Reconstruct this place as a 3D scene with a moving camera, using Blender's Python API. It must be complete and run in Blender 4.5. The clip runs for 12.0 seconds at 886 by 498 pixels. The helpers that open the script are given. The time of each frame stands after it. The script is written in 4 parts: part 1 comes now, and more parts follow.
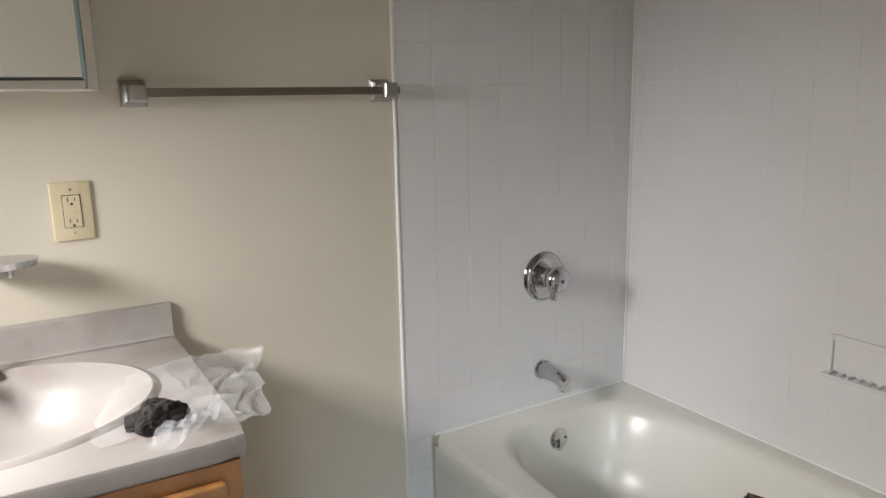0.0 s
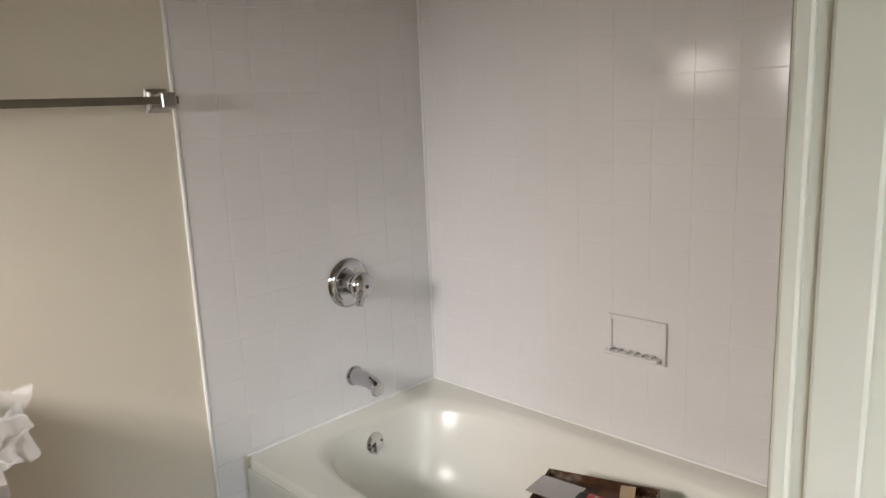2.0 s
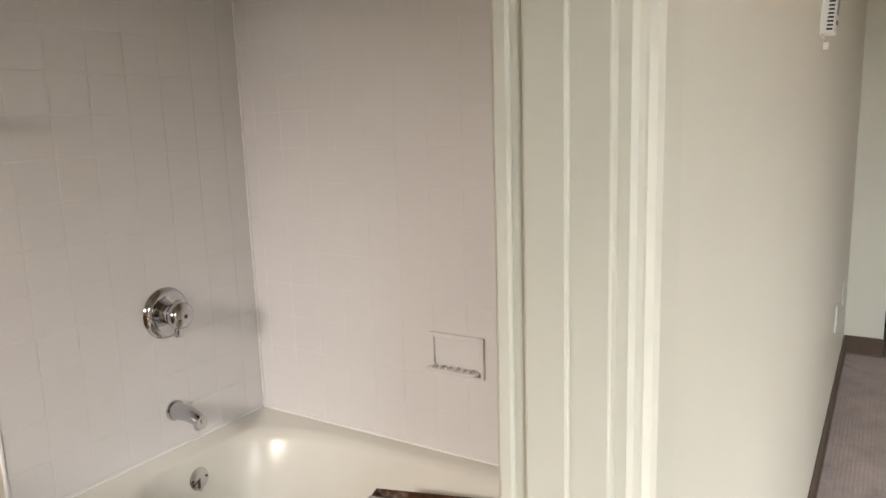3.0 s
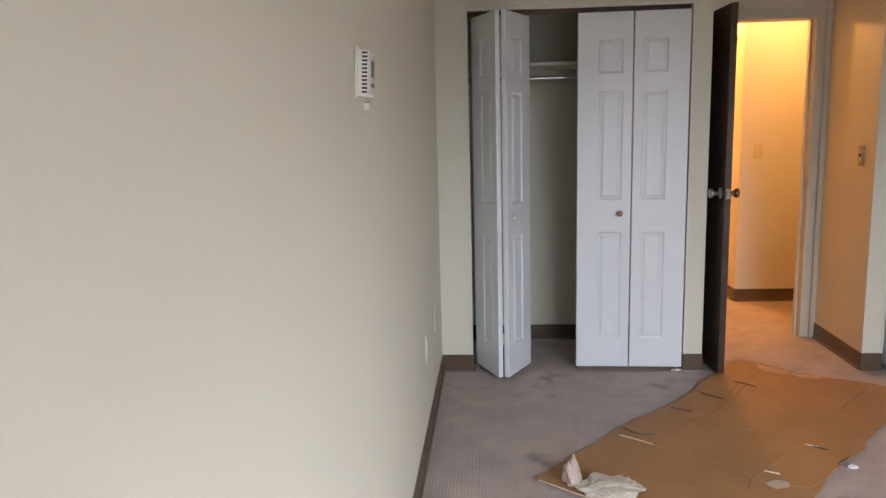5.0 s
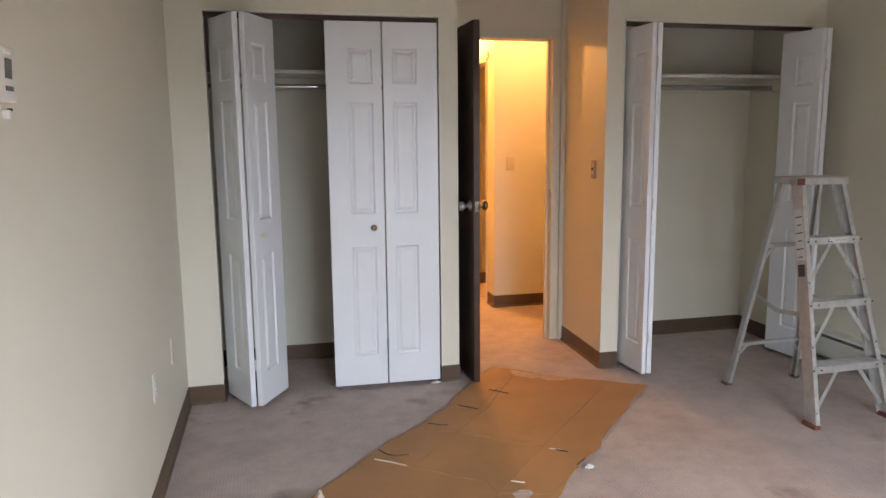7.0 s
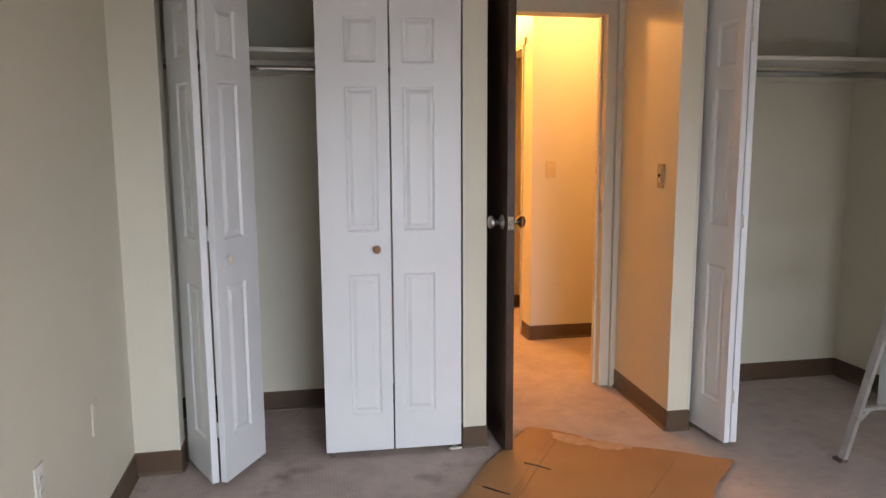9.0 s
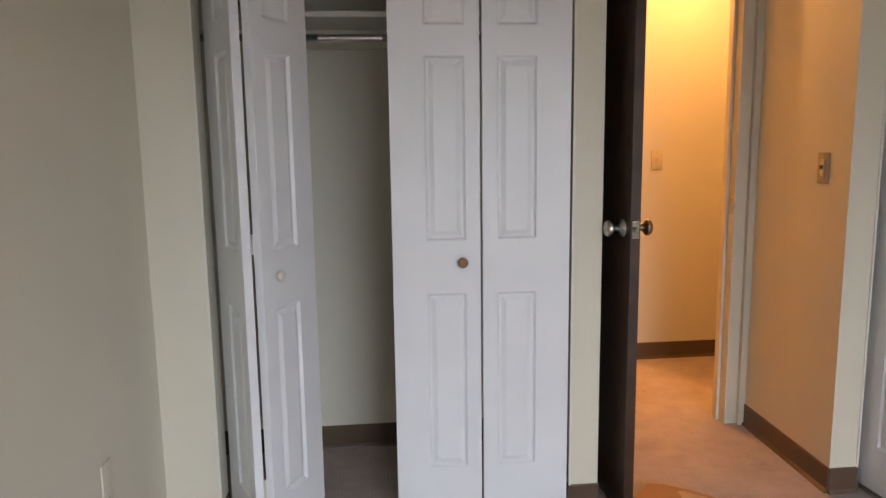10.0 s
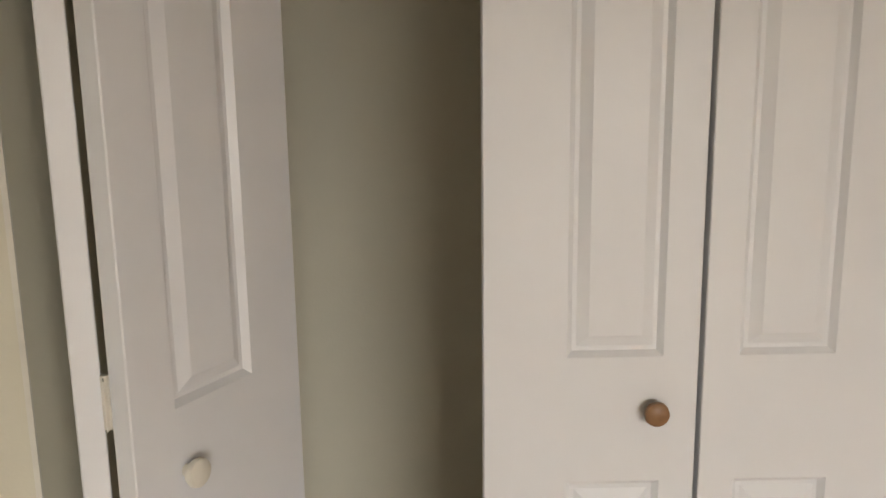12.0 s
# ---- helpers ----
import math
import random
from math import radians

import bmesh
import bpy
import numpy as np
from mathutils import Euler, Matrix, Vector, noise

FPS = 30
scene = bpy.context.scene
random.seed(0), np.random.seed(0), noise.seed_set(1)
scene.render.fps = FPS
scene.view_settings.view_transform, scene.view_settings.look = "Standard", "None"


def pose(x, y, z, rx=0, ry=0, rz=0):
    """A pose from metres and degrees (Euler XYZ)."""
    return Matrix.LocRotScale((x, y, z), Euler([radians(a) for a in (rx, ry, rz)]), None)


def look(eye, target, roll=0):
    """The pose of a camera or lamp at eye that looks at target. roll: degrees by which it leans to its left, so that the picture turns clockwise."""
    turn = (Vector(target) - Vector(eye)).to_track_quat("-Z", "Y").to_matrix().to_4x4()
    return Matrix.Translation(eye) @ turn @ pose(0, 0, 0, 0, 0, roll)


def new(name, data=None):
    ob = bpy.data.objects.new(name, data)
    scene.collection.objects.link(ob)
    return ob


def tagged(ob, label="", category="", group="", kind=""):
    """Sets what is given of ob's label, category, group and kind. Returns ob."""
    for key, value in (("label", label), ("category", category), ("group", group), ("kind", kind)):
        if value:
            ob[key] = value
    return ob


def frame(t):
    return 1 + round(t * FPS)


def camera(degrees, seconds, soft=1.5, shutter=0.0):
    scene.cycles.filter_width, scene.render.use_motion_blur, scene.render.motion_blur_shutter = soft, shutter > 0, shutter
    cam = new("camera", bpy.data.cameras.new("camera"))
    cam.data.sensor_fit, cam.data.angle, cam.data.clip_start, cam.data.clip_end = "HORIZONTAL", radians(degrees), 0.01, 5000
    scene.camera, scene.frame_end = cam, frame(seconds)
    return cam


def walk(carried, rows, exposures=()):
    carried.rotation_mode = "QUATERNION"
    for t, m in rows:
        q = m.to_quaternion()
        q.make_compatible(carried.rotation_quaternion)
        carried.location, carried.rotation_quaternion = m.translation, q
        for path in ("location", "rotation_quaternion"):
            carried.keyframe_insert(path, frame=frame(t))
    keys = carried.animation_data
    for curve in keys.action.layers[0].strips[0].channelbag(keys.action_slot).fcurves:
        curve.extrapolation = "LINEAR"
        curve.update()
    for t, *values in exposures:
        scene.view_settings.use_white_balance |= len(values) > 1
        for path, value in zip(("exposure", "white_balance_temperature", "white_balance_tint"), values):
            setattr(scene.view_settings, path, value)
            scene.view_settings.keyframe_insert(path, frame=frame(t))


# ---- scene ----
cam = camera(63.7, 12.0)
PATH = [
    (0, (0.04, -4.377, 1.308), (-1.642, -3.373, 0.905), -1.2),
    (0.5, (0.084, -4.329, 1.307), (-1.566, -3.274, 0.904), -1.7),
    (1, (0.084, -4.328, 1.308), (-1.496, -3.171, 0.903), -2.1),
    (1.5, (0.089, -4.328, 1.302), (-1.408, -3.063, 0.902), -2.4),
    (2, (0.078, -4.336, 1.302), (-1.297, -2.939, 0.907), -2.4),
    (2.5, (0.105, -4.336, 1.306), (-1.121, -2.801, 0.929), -2.2),
    (3, (0.154, -4.31, 1.307), (-0.896, -2.644, 0.957), -1.8),
    (3.2, (0.176, -4.302, 1.311), (-0.807, -2.595, 0.968), -1.8),
    (4.8, (0.27, -4.068, 1.387), (0.045, -2.107, 1.064), -1.6),
    (5, (0.29, -4.052, 1.388), (0.158, -2.082, 1.07), -1.4),
    (5.5, (0.327, -4.025, 1.392), (0.405, -2.051, 1.08), -1.2),
    (6, (0.373, -4.017, 1.393), (0.618, -2.056, 1.087), -0.9),
    (6.5, (0.434, -3.957, 1.389), (0.805, -2.015, 1.087), -0.8),
    (7.2, (0.509, -3.841, 1.406), (0.976, -1.921, 1.1), -0.5),
    (9, (0.733, -3.0, 1.35), (1.104, -1.055, 1.068), -0.3),
    (9.5, (0.701, -2.671, 1.323), (0.979, -0.71, 1.048), -0.7),
    (10, (0.716, -2.35, 1.33), (0.914, -0.382, 1.029), -0.8),
    (10.5, (0.71, -2.007, 1.329), (0.893, -0.04, 1.012), -0.7),
    (11, (0.693, -1.640, 1.318), (0.819, 0.301, 0.98), -1.1),
    (11.5, (0.664, -1.303, 1.326), (0.793, 0.66, 0.964), -1.0),
    (12, (0.686, -0.928, 1.31), (0.779, 1.043, 0.981), -0.8),
]
walk(cam, [(t, look(eye, target, roll)) for t, eye, target, roll in PATH],
     [(0, -0.30, 6500, 12), (2.0, -0.12, 6850, 14), (3.2, -0.05, 7400, 17), (4.8, -0.12, 6900, 19), (7.2, 0.10, 6850, 19), (9, 0.06, 7000, 19), (10, -0.08, 7100, 19), (10.5, -0.10, 7200, 18), (11, -0.13, 7500, 18), (11.5, 0.04, 8000, 19), (12, 0.12, 9000, 19)])

# ---- world, sun, lamps ----
world = bpy.data.worlds.new("world")
scene.world = world
world.use_nodes = True
wn = world.node_tree
sky = wn.nodes.new("ShaderNodeTexSky")
sky.sky_type, sky.sun_disc, sky.sun_elevation, sky.sun_rotation = "NISHITA", False, radians(38), radians(0)
sky.dust_density = 3.0
wn.links.new(sky.outputs[0], wn.nodes["Background"].inputs[0])
wn.nodes["Background"].inputs[1].default_value = 0.10


def lamp(name, kind, m, energy, color, **more):
    d = bpy.data.lights.new(name, kind)
    d.energy, d.color = energy, color
    for k, v in more.items():
        setattr(d, k, v)
    ob = new(name, d)
    ob.matrix_world = m
    return ob


lamp("sun", "SUN", look((0, 30, 24), (0, 0, 0)), 1.2, (1.0, 0.96, 0.9), angle=radians(12))
SKY = (0.72, 0.87, 1.0)
lamp("bedroom_window_sky", "AREA", look((2.00, -5.16, 1.50), (1.50, -3.2, -1.35)), 150, SKY, shape="RECTANGLE", size=2.0, size_y=1.1, spread=radians(118))
lamp("bathroom_window_sky", "AREA", look((-1.08, -5.16, 1.42), (-1.05, -3.6, 0.22)), 13, (0.98, 0.96, 0.95), shape="RECTANGLE", size=0.50, size_y=0.26, spread=radians(96))
lamp("hall_lamp", "POINT", pose(2.52, 1.18, 2.36), 28, (1.0, 0.50, 0.17), shadow_soft_size=0.06)
lamp("far_hall_lamp", "POINT", pose(1.95, 2.35, 2.33), 90, (1.0, 0.45, 0.115), shadow_soft_size=0.06)


# ---- materials ----
def material(name, color, rough=0.5, metal=0.0, vary=0.05, scale=6.0, bump=0.0, bump_scale=200.0, coat=0.0, spots=None, spot_scale=2.5, island=0.0):
    """Base colour with broad variation, optional stains and fine relief, in metres."""
    m = bpy.data.materials.new(name)
    m.use_nodes = True
    nt = m.node_tree
    b = nt.nodes["Principled BSDF"]
    b.inputs["Roughness"].default_value = rough
    b.inputs["Metallic"].default_value = metal
    b.inputs["Coat Weight"].default_value = coat
    tc = nt.nodes.new("ShaderNodeNewGeometry")
    n1 = nt.nodes.new("ShaderNodeTexNoise")
    n1.inputs["Scale"].default_value, n1.inputs["Detail"].default_value = scale, 5
    nt.links.new(tc.outputs["Position"], n1.inputs["Vector"])
    ramp = nt.nodes.new("ShaderNodeMapRange")
    ramp.inputs[1].default_value, ramp.inputs[2].default_value = 0.3, 0.7
    ramp.inputs[3].default_value, ramp.inputs[4].default_value = 1 - vary, 1 + vary
    nt.links.new(n1.outputs[0], ramp.inputs[0])
    mul = nt.nodes.new("ShaderNodeVectorMath")
    mul.operation = "SCALE"
    mul.inputs[0].default_value = color
    nt.links.new(ramp.outputs[0], mul.inputs["Scale"])
    out = mul.outputs[0]
    if spots:
        n2 = nt.nodes.new("ShaderNodeTexNoise")
        n2.inputs["Scale"].default_value, n2.inputs["Detail"].default_value, n2.inputs["Roughness"].default_value = spot_scale, 8, 0.65
        nt.links.new(tc.outputs["Position"], n2.inputs["Vector"])
        r2 = nt.nodes.new("ShaderNodeMapRange")
        r2.inputs[1].default_value, r2.inputs[2].default_value = spots[3], spots[4]
        nt.links.new(n2.outputs[0], r2.inputs[0])
        mx = nt.nodes.new("ShaderNodeMix")
        mx.data_type = "RGBA"
        nt.links.new(r2.outputs[0], mx.inputs[0])
        nt.links.new(out, mx.inputs[6])
        mx.inputs[7].default_value = (*spots[:3], 1)
        out = mx.outputs[2]
    nt.links.new(out, b.inputs["Base Color"])
    if bump:
        n3 = nt.nodes.new("ShaderNodeTexNoise")
        n3.inputs["Scale"].default_value, n3.inputs["Detail"].default_value = bump_scale, 3
        nt.links.new(tc.outputs["Position"], n3.inputs["Vector"])
        bp = nt.nodes.new("ShaderNodeBump")
        bp.inputs["Strength"].default_value, bp.inputs["Distance"].default_value = 0.5, bump
        nt.links.new(n3.outputs[0], bp.inputs["Height"])
        nt.links.new(bp.outputs[0], b.inputs["Normal"])
    return m


M = {}
M["wall"] = material("cream_wall_paint", (0.69, 0.66, 0.555), 0.55, vary=0.02, scale=1.5, bump=0.0006, bump_scale=160)
M["bathwall"] = material("cream_satin_paint", (0.70, 0.65, 0.54), 0.42, vary=0.03, scale=1.2, bump=0.0005, bump_scale=120)
# unseen ceiling: dim warm colour chosen to cut and warm the bounced light
M["ceiling"] = material("bounce_toned_ceiling", (0.62, 0.55, 0.43), 0.8, vary=0.02, bump=0.001, bump_scale=90)
M["trim"] = material("cream_trim_gloss", (0.66, 0.635, 0.53), 0.50, vary=0.03, scale=4, bump=0.0003, bump_scale=60)
M["vinyl"] = material("brown_vinyl_base", (0.105, 0.066, 0.042), 0.42, vary=0.10, scale=5, bump=0.0004, bump_scale=40)
M["carpet"] = material("taupe_carpet", (0.455, 0.375, 0.345), 0.95, vary=0.10, scale=2.6, bump=0.004, bump_scale=420, spots=(0.15, 0.115, 0.10, 0.60, 0.80), spot_scale=2.3)
nt = M["carpet"].node_tree
wv = nt.nodes.new("ShaderNodeTexWave")
wv.inputs["Scale"].default_value, wv.inputs["Distortion"].default_value, wv.inputs["Detail"].default_value = 22.0, 1.2, 2
geo = nt.nodes.new("ShaderNodeNewGeometry")
nt.links.new(geo.outputs["Position"], wv.inputs["Vector"])
wb = nt.nodes.new("ShaderNodeBump")
wb.inputs["Strength"].default_value, wb.inputs["Distance"].default_value = 0.20, 0.004
nt.links.new(wv.outputs["Fac"], wb.inputs["Height"])
old = next(n for n in nt.nodes if n.bl_idname == "ShaderNodeBump" and n != wb)
nt.links.new(old.outputs[0], wb.inputs["Normal"])
nt.links.new(wb.outputs[0], nt.nodes["Principled BSDF"].inputs["Normal"])
fine = nt.nodes.new("ShaderNodeTexNoise")
fine.inputs["Scale"].default_value, fine.inputs["Detail"].default_value, fine.inputs["Roughness"].default_value = 9.0, 10, 0.75
nt.links.new(geo.outputs["Position"], fine.inputs["Vector"])
fr = nt.nodes.new("ShaderNodeMapRange")
fr.inputs[1].default_value, fr.inputs[2].default_value, fr.inputs[3].default_value, fr.inputs[4].default_value = 0.35, 0.75, 1.07, 0.80
nt.links.new(fine.outputs[0], fr.inputs[0])
fm = nt.nodes.new("ShaderNodeVectorMath")
fm.operation = "SCALE"
bc = nt.nodes["Principled BSDF"].inputs["Base Color"]
nt.links.new(bc.links[0].from_socket, fm.inputs[0])
nt.links.new(fr.outputs[0], fm.inputs["Scale"])
nt.links.new(fm.outputs[0], bc)
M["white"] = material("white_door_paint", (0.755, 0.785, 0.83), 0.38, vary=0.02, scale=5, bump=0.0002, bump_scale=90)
M["oldwhite"] = material("aged_white_plastic", (0.72, 0.70, 0.64), 0.4, vary=0.05, scale=20)
M["ivory"] = material("ivory_plastic", (0.66, 0.58, 0.38), 0.35, vary=0.03, scale=30)
M["dark"] = material("dark_slot", (0.02, 0.02, 0.02), 0.6)
M["grey"] = material("grey_display", (0.10, 0.11, 0.10), 0.3)
M["darkwood"] = material("dark_stained_wood", (0.046, 0.021, 0.011), 0.42, vary=0.35, scale=9, bump=0.0004, bump_scale=120)
M["chrome"] = material("chrome", (0.55, 0.55, 0.57), 0.06, metal=1.0, vary=0.02)
M["steel"] = material("brushed_steel", (0.45, 0.44, 0.43), 0.28, metal=1.0, vary=0.06)
M["barmetal"] = material("dull_bar_metal", (0.26, 0.24, 0.21), 0.30, metal=1.0, vary=0.08, scale=14)
M["brass"] = material("aged_brass", (0.30, 0.23, 0.15), 0.3, metal=1.0, vary=0.15, scale=40)
M["alu"] = material("worn_aluminium", (0.55, 0.55, 0.54), 0.40, metal=0.65, vary=0.10, scale=25, bump=0.0002, spots=(0.30, 0.28, 0.26, 0.58, 0.8), spot_scale=18)
M["rivetmetal"] = material("dark_rivet_metal", (0.12, 0.11, 0.10), 0.5, metal=0.6, vary=0.1)
M["redrubber"] = material("red_brown_rubber", (0.16, 0.045, 0.035), 0.7, vary=0.2, scale=60)
M["brownfoot"] = material("brown_rubber", (0.10, 0.065, 0.05), 0.7, vary=0.2, scale=60)
M["knobwood"] = material("tan_wood_knob", (0.27, 0.14, 0.07), 0.4, vary=0.15, scale=60)
M["tile"] = material("white_wall_tile", (0.76, 0.745, 0.735), 0.13, vary=0.012, scale=5, bump=0.0006, bump_scale=11)
M["grout"] = material("white_grout", (0.78, 0.765, 0.75), 0.75, vary=0.06, scale=20)
M["bathfloor"] = material("tan_sheet_vinyl", (0.30, 0.26, 0.21), 0.4, vary=0.08, scale=6)
M["caulk"] = material("white_caulk", (0.86, 0.85, 0.83), 0.35, vary=0.02)
M["tub"] = material("bone_enamel", (0.74, 0.73, 0.66), 0.26, vary=0.02, scale=3)
M["marble"] = material("cultured_marble", (0.39, 0.36, 0.335), 0.36, vary=0.10, scale=7, spots=(0.30, 0.24, 0.20, 0.48, 0.82), spot_scale=6)
M["oak"] = material("golden_oak", (0.42, 0.20, 0.065), 0.38, vary=0.18, scale=22, bump=0.0004, bump_scale=90)
M["card"] = material("brown_cardboard", (0.34, 0.172, 0.070), 0.66, vary=0.10, scale=3.5, bump=0.0008, bump_scale=60, spots=(0.25, 0.14, 0.07, 0.58, 0.8), spot_scale=3)
M["peeled"] = material("peeled_cardboard", (0.46, 0.31, 0.19), 0.85, vary=0.12, scale=30)
# darker cardboard: paints the shade of sunken folds, which are not modelled
M["crease"] = material("crease_shade_cardboard", (0.28, 0.150, 0.065), 0.8, vary=0.1, scale=20)
M["cardedge"] = material("torn_cardboard_edge", (0.62, 0.52, 0.40), 0.85, vary=0.1, scale=40)
M["paper"] = material("crumpled_white_paper", (0.54, 0.48, 0.40), 0.8, vary=0.06, scale=15)
M["pinkpaper"] = material("pinkish_paper", (0.50, 0.38, 0.33), 0.8, vary=0.08, scale=15)
M["switchplate"] = material("worn_tan_plate", (0.36, 0.29, 0.22), 0.45, vary=0.1, scale=60)
M["rag"] = material("dark_dirty_cloth", (0.022, 0.018, 0.016), 0.9, vary=0.4, scale=60, bump=0.002, bump_scale=90)
M["label"] = material("white_sticker", (0.62, 0.62, 0.62), 0.4, vary=0.05, scale=40)
M["ink"] = material("dark_ink", (0.06, 0.06, 0.08), 0.5)
M["heater"] = material("beige_heater_enamel", (0.62, 0.62, 0.56), 0.4, vary=0.05, scale=5)
M["rust"] = material("rusty_brown_metal", (0.10, 0.045, 0.022), 0.45, metal=0.3, vary=0.5, scale=18, spots=(0.42, 0.38, 0.33, 0.52, 0.7), spot_scale=14)
M["red"] = material("red_plastic", (0.40, 0.03, 0.03), 0.4)
M["tan"] = material("tan_wood_handle", (0.45, 0.33, 0.20), 0.5, vary=0.1, scale=30)


def clear_material(name, rough, ior, tint, alpha=None):
    m = bpy.data.materials.new(name)
    m.use_nodes = True
    b = m.node_tree.nodes["Principled BSDF"]
    b.inputs["Base Color"].default_value = (*tint, 1)
    b.inputs["Roughness"].default_value, b.inputs["IOR"].default_value = rough, ior
    b.inputs["Transmission Weight"].default_value = 1
    if alpha:
        b.inputs["Transmission Weight"].default_value = 0.0
        b.inputs["Alpha"].default_value = alpha
    return m


M["glass"] = clear_material("window_glass", 0.0, 1.45, (1, 1, 1))
M["plastic"] = clear_material("clear_plastic_film", 0.06, 1.6, (0.92, 0.94, 0.96), alpha=0.14)
M["mirror"] = material("mirror_glass", (0.88, 0.865, 0.84), 0.015, metal=1.0, vary=0.0)
M["brightrim"] = material("bright_rim_metal", (0.62, 0.58, 0.54), 0.22, metal=0.9, vary=0.06, scale=12)
M["glassedge"] = material("green_glass_edge", (0.30, 0.42, 0.42), 0.1)


# ---- mesh helpers ----
def box(bm, x0, x1, y0, y1, z0, z1):
    v = [bm.verts.new((x, y, z)) for x in (x0, x1) for y in (y0, y1) for z in (z0, z1)]
    fs = [bm.faces.new([v[i] for i in q]) for q in ((0, 1, 3, 2), (4, 6, 7, 5), (0, 4, 5, 1), (2, 3, 7, 6), (0, 2, 6, 4), (1, 5, 7, 3))]
    return fs


def bm_box(x0, x1, y0, y1, z0, z1, bevel=0.0, segments=2):
    bm = bmesh.new()
    box(bm, x0, x1, y0, y1, z0, z1)
    if bevel:
        bmesh.ops.bevel(bm, geom=list(bm.edges), offset=bevel, segments=segments, affect="EDGES", profile=0.5)
    return bm


def bm_cyl(r, h, seg=24, r2=None, bevel=0.0, m=None):
    """A round bar along z from 0 to h."""
    bm = bmesh.new()
    bmesh.ops.create_cone(bm, cap_ends=True, segments=seg, radius1=r, radius2=r if r2 is None else r2, depth=h)
    bmesh.ops.translate(bm, verts=bm.verts, vec=(0, 0, h / 2))
    if bevel:
        bmesh.ops.bevel(bm, geom=[e for e in bm.edges if len(e.link_faces) == 2 and any(len(f.verts) > 4 for f in e.link_faces)], offset=bevel, segments=2, affect="EDGES")
    if m:
        bmesh.ops.transform(bm, matrix=m, verts=bm.verts)
    return bm


def bm_lathe(profile, seg=32, m=None):
    """Turned shape about z from (radius, height) pairs."""
    bm = bmesh.new()
    rings = []
    for r, z in profile:
        if r < 1e-5:
            rings.append([bm.verts.new((0, 0, z))])
        else:
            rings.append([bm.verts.new((r * math.cos(2 * math.pi * k / seg), r * math.sin(2 * math.pi * k / seg), z)) for k in range(seg)])
    for a, b in zip(rings, rings[1:]):
        for k in range(seg):
            q = (k + 1) % seg
            if len(a) == 1 and len(b) > 1:
                bm.faces.new((a[0], b[k], b[q]))
            elif len(b) == 1 and len(a) > 1:
                bm.faces.new((a[k], a[q], b[0]))
            elif len(a) > 1:
                bm.faces.new((a[k], a[q], b[q], b[k]))
    if m:
        bmesh.ops.transform(bm, matrix=m, verts=bm.verts)
    return bm


def bm_bar(a, b, w, d, up=(0, 0, 1), bevel=0.0):
    """A flat bar from a to b, w wide and d thick; its thickness lies nearest to up."""
    a, b = Vector(a), Vector(b)
    z = (b - a).normalized()
    y = (Vector(up) - z * z.dot(Vector(up))).normalized()
    x = y.cross(z)
    bm = bm_box(-w / 2, w / 2, -d / 2, d / 2, 0, (b - a).length, bevel)
    bmesh.ops.transform(bm, matrix=Matrix.Translation(a) @ Matrix((x, y, z)).transposed().to_4x4(), verts=bm.verts)
    return bm


def join(*bms):
    out = bmesh.new()
    for b in bms:
        me = bpy.data.meshes.new("t")
        b.to_mesh(me)
        b.free()
        out.from_mesh(me)
        bpy.data.meshes.remove(me)
    return out


def part(name, bm, mat, parent=None, label="", smooth=False):
    me = bpy.data.meshes.new(name)
    bmesh.ops.recalc_face_normals(bm, faces=bm.faces)
    bm.to_mesh(me)
    bm.free()
    me.materials.append(M[mat] if isinstance(mat, str) else mat)
    if smooth:
        for p in me.polygons:
            p.use_smooth = True
        me.set_sharp_from_angle(angle=radians(38))
    ob = new(name, me)
    if parent:
        ob.parent = parent
    if label:
        tagged(ob, label)
    return ob


def thing(name, at, label, category, group="", turn=0):
    e = new(name)
    e.empty_display_size = 0.1
    e.matrix_world = pose(*at, 0, 0, turn)
    return tagged(e, label, category, group)


def setting(name, bm, mat, label):
    return tagged(part(name, bm, mat), label, kind="structure")


def walls(name, boxes, mat, label):
    bm = bmesh.new()
    for b in boxes:
        box(bm, *b)
    return setting(name, bm, mat, label)


# ---- plan ----
H = 2.44
HEAD, HEAD2 = 2.05, 2.064
RX = 3.85
BW, BN, BE, BS = -1.637, -2.670, -0.080, -5.20
DJ0, DJ1 = -4.65, -3.855

setting("floor", bm_box(-0.11, RX + 0.12, -5.35, 3.6, -0.12, 0.0), "carpet", "taupe cut pile carpet with faint stains")
setting("bathroom_floor", bm_box(BW - 0.12, -0.112, -5.35, -2.55, -0.12, 0.0), "bathfloor", "plain tan vinyl bathroom floor")
# ceiling colour holds back bounced light on the upper walls
setting("ceiling", bm_box(BW - 0.12, RX + 0.12, -5.35, 3.6, H, H + 0.12), "ceiling", "unseen ceiling toned dim and warm to shape the bounced light")
walls("wall_west", [(BE, 0, DJ1, 0.0, 0, H), (BE, 0, -5.2, DJ0, 0, H), (BE, 0, DJ0, DJ1, HEAD + 0.015, H), (BE, 0, 0.0, 0.66, 0, H)], "wall", "cream painted wall with the bathroom doorway")
walls("wall_south", [(BW - 0.12, -1.4, -5.32, BS, 0, H), (-0.7, 0.9, -5.32, BS, 0, H), (2.9, RX + 0.12, -5.32, BS, 0, H),
                     (-1.4, -0.7, -5.32, BS, 0, 1.20), (-1.4, -0.7, -5.32, BS, 1.66, H), (0.9, 2.9, -5.32, BS, 0, 0.85), (0.9, 2.9, -5.32, BS, 2.15, H)], "wall", "cream painted outer wall with two windows")
